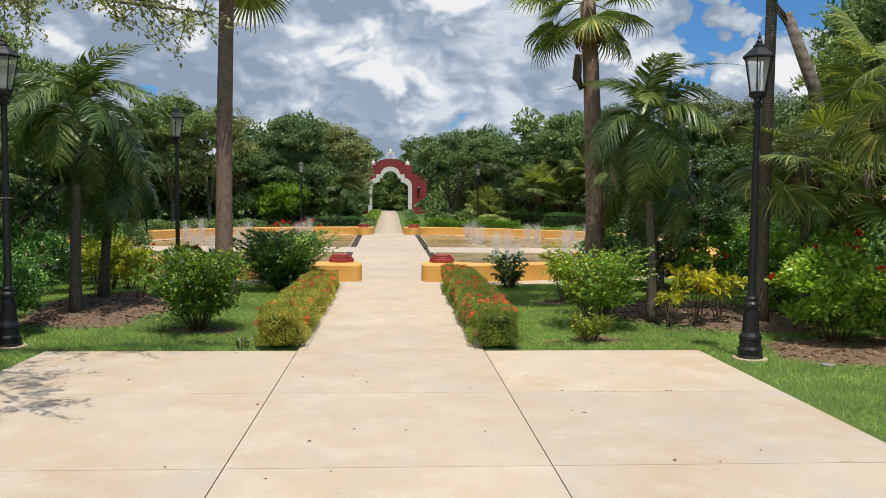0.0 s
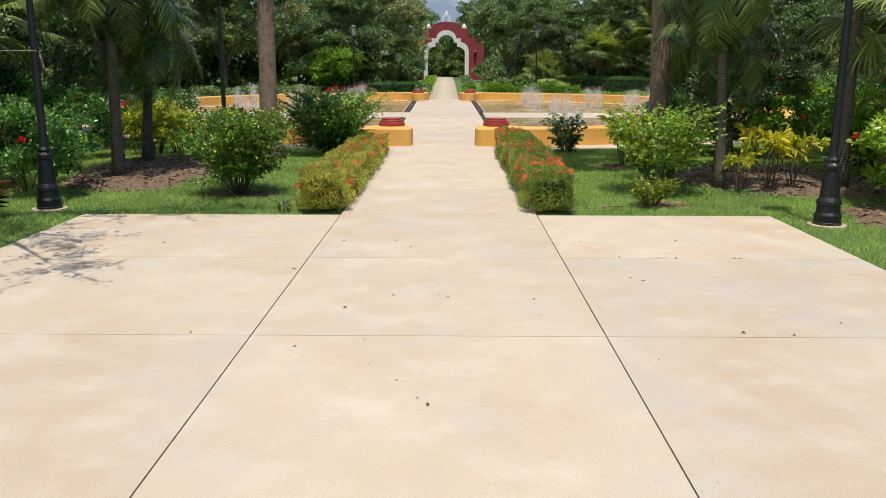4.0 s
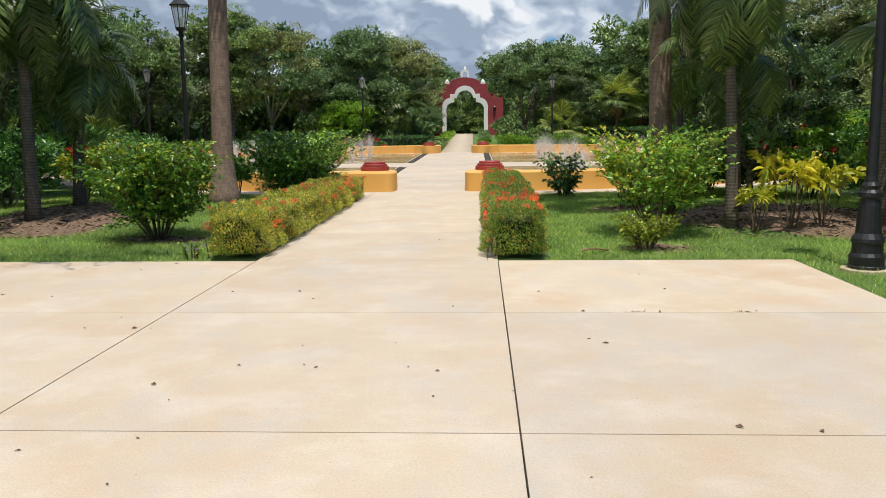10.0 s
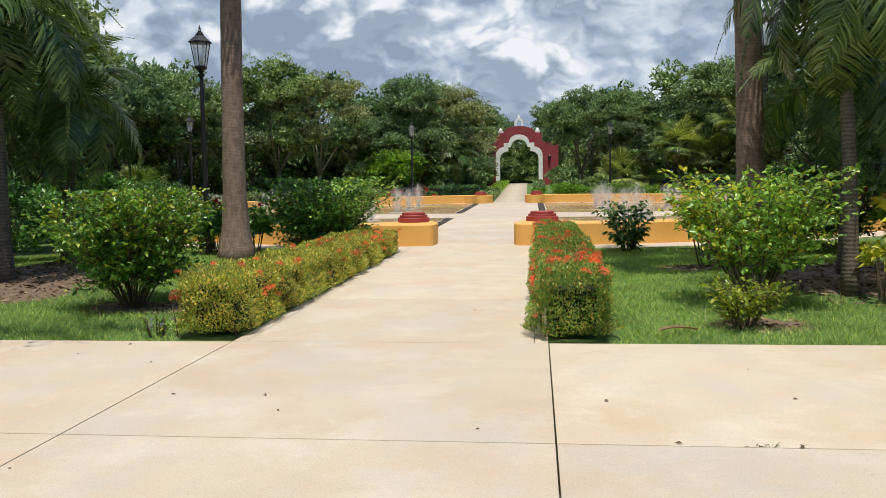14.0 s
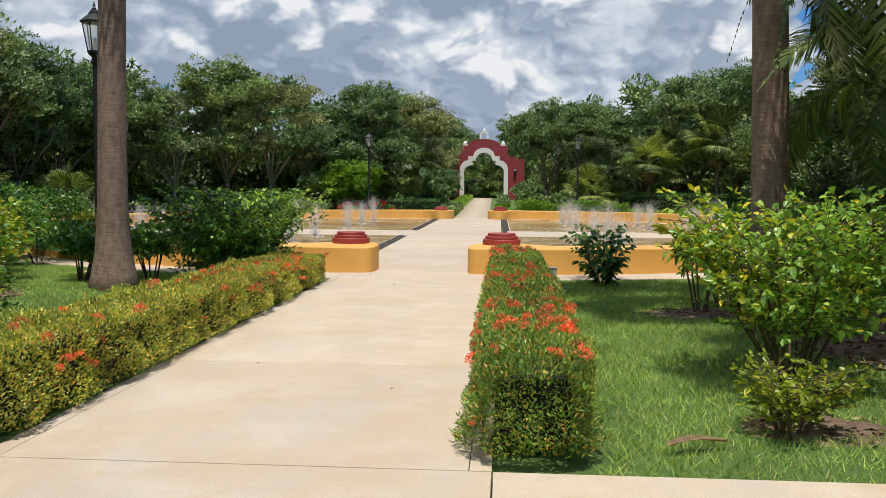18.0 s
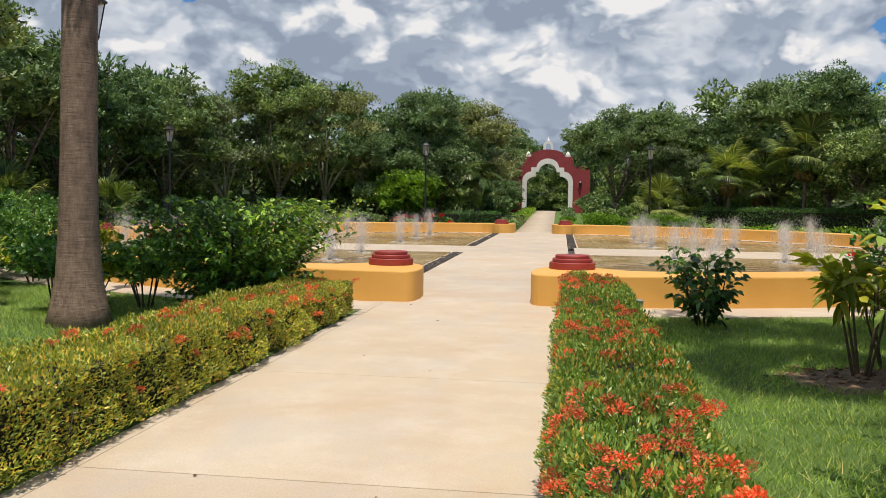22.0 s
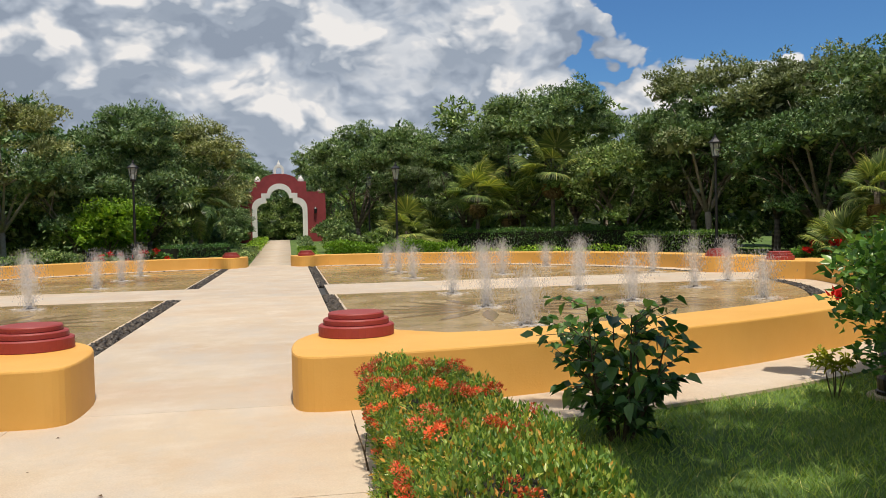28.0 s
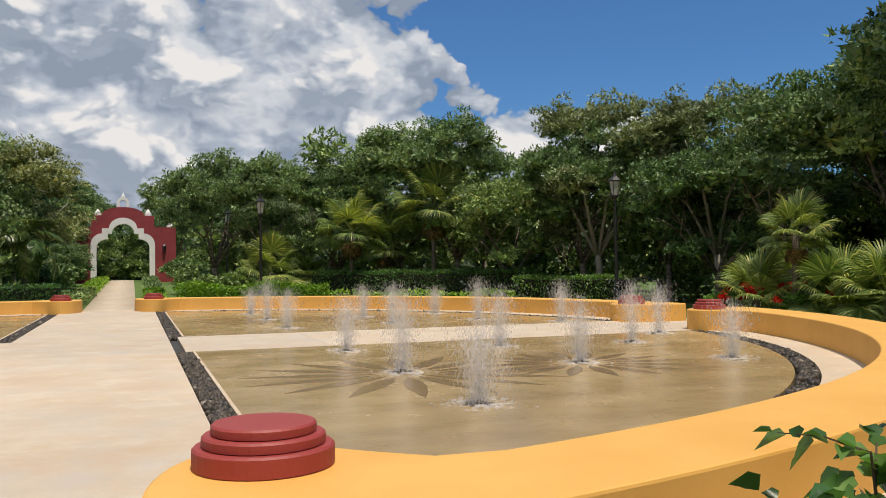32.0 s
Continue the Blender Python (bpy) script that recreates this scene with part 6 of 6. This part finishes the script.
GREEN = shrub_kind(107, "mid-green rounded shrub beside the arch walk", "shrub", 1.2, 1.1, 1.6, M_TREE, 2600, 0.17, 0.6, 5, 24, 0.03)
put(GREEN, 3.9, 66.0)
for x, y, t, s in ((3.6, 72, 60, 1.1), (4.2, 79, 120, 1.2), (3.8, 86, 200, 1.2), (-3.9, 68, 20, 0.9), (-3.8, 76, 90, 1.1), (-4.0, 84, 160, 1.1), (3.4, 61.5, 250, 1.0), (5.4, 61.0, 300, 1.05), (-4.3, 90.0, 30, 1.4), (5.4, 91.0, 50, 1.2), (-1.6, 114, 30, 1.3), (1.2, 115, 80, 1.4), (-4.5, 112, 50, 1.6), (4.2, 113, 10, 1.5)):
    again(GREEN, x, y, t, s)
palm("feather_palm", "feather palm beside the walk to the arch", -4.2, 64.5, 2.6, 0.13, 0.10, 16, FRONDS, M_TRUNK_GREY, 1.25, (0, 0), -45, 70, 0, 1.4, 21, 0.5)
palm("feather_palm", "feather palm at the edge of the wood", -5.6, 69.0, 3.0, 0.13, 0.10, 15, FRONDS, M_TRUNK_GREY, 1.25, (0, 0), -45, 70, 0, 1.4, 22, 0.5)
for i, (x, y, h, s) in enumerate(((6.8, 61.5, 1.5, 1.1), (8.6, 63.5, 1.0, 1.0), (14.0, 58.2, 4.4, 1.35), (10.4, 59.8, 3.4, 1.2), (12.2, 60.2, 2.6, 1.15), (18.0, 40.8, 0.6, 0.8), (18.5, 39.7, 2.4, 0.72), (18.9, 38.5, 0.6, 0.85), (19.0, 37.0, 0.7, 0.95), (19.3, 35.2, 0.7, 0.95), (20.2, 41.5, 0.9, 0.85), (-19.5, 47.0, 1.0, 1.1), (-21.0, 42.0, 1.4, 1.1))):
    palm("fan_palm", "low fan palm with stiff pale green leaves at the wood's edge", x, y, h, 0.11, 0.09, 20, FANS, M_TRUNK_GREY, s, (0.05, 0), -35, 80, 9 if h > 1.05 else 0, 1.3, 30 + i)


# ---- single plants by the plaza ----
def build_cordyline():
    rs = np.random.RandomState(140)
    p = thing("cordyline", "red-brown strap-leaved plant beside the lamp post", "plant")
    part("stem", tube([(0, 0, -0.06), (0.02, 0.0, 0.3), (0.0, 0.02, 0.55)], [0.03, 0.025, 0.02], 6), M_TWIG, p)
    n = 170
    a, e = rs.uniform(0, 2 * math.pi, n), rs.uniform(0.0, 1.3, n)
    D = np.stack([np.cos(a) * np.cos(e), np.sin(a) * np.cos(e), np.sin(e)], 1)
    P = np.stack([0.03 * np.cos(a), 0.03 * np.sin(a), rs.uniform(0.15, 0.6, n)], 1)
    V, F = broad_leaf_arrays(rs, P, D, 0.62, 0.12, 0.3, 0.25)
    part("foliage", np_mesh("foliage", V, F, M_REDLEAF), None, p)
    return p


M_REDLEAF = leaf("red-brown leaves", (0.0, (0.07, 0.028, 0.02)), (0.6, (0.16, 0.06, 0.035)), (1.0, (0.26, 0.13, 0.06)), gloss=0.4)
cord = build_cordyline()
put(cord, -7.0, 12.2)
again(cord, -7.7, 12.7, 80, 0.9)


def build_overhanging_tree():
    """The tree whose long limb reaches over the corner of the plaza and throws a broken shadow on it."""
    rs = np.random.RandomState(150)
    t = thing("tree", "tree with a long leafy limb reaching over the plaza corner", "tree", pose(-9.6, 10.1, float(ground_z(-9.6, 10.1))))
    part("trunk", tube([(0, 0, -0.2), (0.1, 0, 1.5), (0.5, 0.2, 3.2), (0.9, 0.3, 4.3)], [0.24, 0.18, 0.15, 0.12], 10), M_BARK, t, smooth=True)
    part("limb", tube([(0.85, 0.3, 4.2), (2.6, 0.9, 5.0), (4.6, 1.4, 5.35), (6.9, 1.7, 5.15)], [0.10, 0.07, 0.045, 0.012], 8), M_BARK, t, smooth=True)
    part("limb", tube([(0.85, 0.3, 4.2), (2.6, 0.3, 4.9), (4.4, -1.2, 5.2), (5.8, -2.8, 5.2)], [0.09, 0.06, 0.04, 0.012], 8), M_BARK, t, smooth=True)
    part("limb", tube([(0.45, 0.15, 2.8), (1.6, 0.9, 2.25), (2.7, 0.9, 2.9), (3.2, 0.9, 4.2)], [0.075, 0.06, 0.05, 0.03], 8), M_PALEBARK, t, "pale bare limb", smooth=True)
    part("bare_twig", tube([(1.6, 0.9, 2.25), (3.0, 0.9, 2.45), (4.45, 0.9, 2.44)], [0.018, 0.012, 0.005], 5), M_PALEBARK, t, smooth=True)
    part("bare_twig", tube([(2.7, 0.9, 2.9), (3.4, 0.8, 3.3), (3.9, 0.8, 3.25)], [0.016, 0.011, 0.004], 5), M_PALEBARK, t, smooth=True)
    P, D = [], []
    for k in range(140):
        u = rs.uniform(0.0, 1.0) ** 0.8
        if k % 2:
            p = np.array([2.4 + 4.5 * u, 0.8 + 0.9 * u, 4.95 + 0.4 * math.sin(u * 2.6)])
        else:
            p = np.array([2.6 + 3.2 * u, 0.3 - 3.1 * u * u, 4.9 + 0.3 * u])
        e = p + np.array([rs.normal(0.15, 0.45), rs.normal(0, 0.55), rs.normal(-0.15, 0.3)])
        part("twig", tube([p, (p + e) / 2, e], [0.012, 0.008, 0.003], 4), M_TWIG, t)
        w = np.linspace(0.2, 1.05, 30)[:, None]
        P.append(p + (e - p) * w + rs.normal(0, 0.06, (30, 3)))
        D.append(unit(rs.normal(0, 0.7, (30, 3)) + np.array([0.2, 0, -0.2])))
    V, F = leaf_arrays(rs, np.concatenate(P), np.concatenate(D), 0.085, 0.5)
    part("foliage", np_mesh("foliage", V, F, M_TREE_OLIVE), None, t)
    C, R = crown_blobs(rs, 26, 2.6, 2.6, 1.8, 5.6, 0.5, 1.0)
    V, F = clump_leaves(rs, C, R, 7000, 0.13, 0.55, 0.7)
    part("crown", np_mesh("crown", V, F, M_TREE), None, t)


build_overhanging_tree()


def build_shade_tree():
    """A tall tree added so that its high limb, out of view, shades the lawn before the pool wall."""
    rs = np.random.RandomState(151)
    x, y = 10.6, 18.9
    t = thing("tree", "added tall tree with an unseen high leafy limb that shades the lawn", "tree", pose(x, y, float(ground_z(x, y))))
    part("trunk", tube([(0, 0, -0.2), (-0.1, 0, 2.5), (-0.5, 0.1, 5.2), (-1.2, 0.2, 7.0)], [0.26, 0.2, 0.16, 0.12], 10), M_BARK, t, smooth=True)
    part("limb", tube([(-1.0, 0.2, 6.6), (-2.6, 0.1, 8.4), (-4.6, 0.0, 9.0), (-7.6, -0.1, 8.9)], [0.12, 0.09, 0.06, 0.015], 8), M_BARK, t, smooth=True)
    part("limb", tube([(-2.6, 0.1, 8.4), (-4.2, 0.6, 9.4), (-5.8, 0.8, 9.5)], [0.07, 0.05, 0.012], 8), M_BARK, t, smooth=True)
    # leaf clumps kept above the view, laid out to match the lawn's shade
    C = np.stack([rs.uniform(-7.9, -1.8, 74), rs.normal(0.30, 0.48, 74), rs.uniform(8.5, 9.6, 74)], 1)
    V, F = clump_leaves(rs, C, rs.uniform(0.35, 0.65, 74), 13000, 0.16, 0.65, 0.3, 0.7, make=small_leaf_arrays)
    part("crown", np_mesh("crown", V, F, M_TREE), None, t)


build_shade_tree()


def build_violet_plant():
    p = put(branch_shrub(160, "low tuft with small pale violet flowers at the hedge's end", 0.20, 0.17, 6, 6, 6, 0.036, 0.5, M_SHRUB, 0.2, 0.2, name="flowering_plant"), -2.42, 13.0)
    head = flower_mesh(53, 0.014, 8, 0.020, M_PURPLE)
    rs = random.Random(61)
    for i in range(9):
        f = part("flower", head, None, p, "pale violet flower")
        f.matrix_basis = pose(rs.uniform(-0.15, 0.15), rs.uniform(-0.15, 0.15), rs.uniform(0.10, 0.20), rs.uniform(-40, 40), rs.uniform(-40, 40), rs.uniform(0, 360))


build_violet_plant()
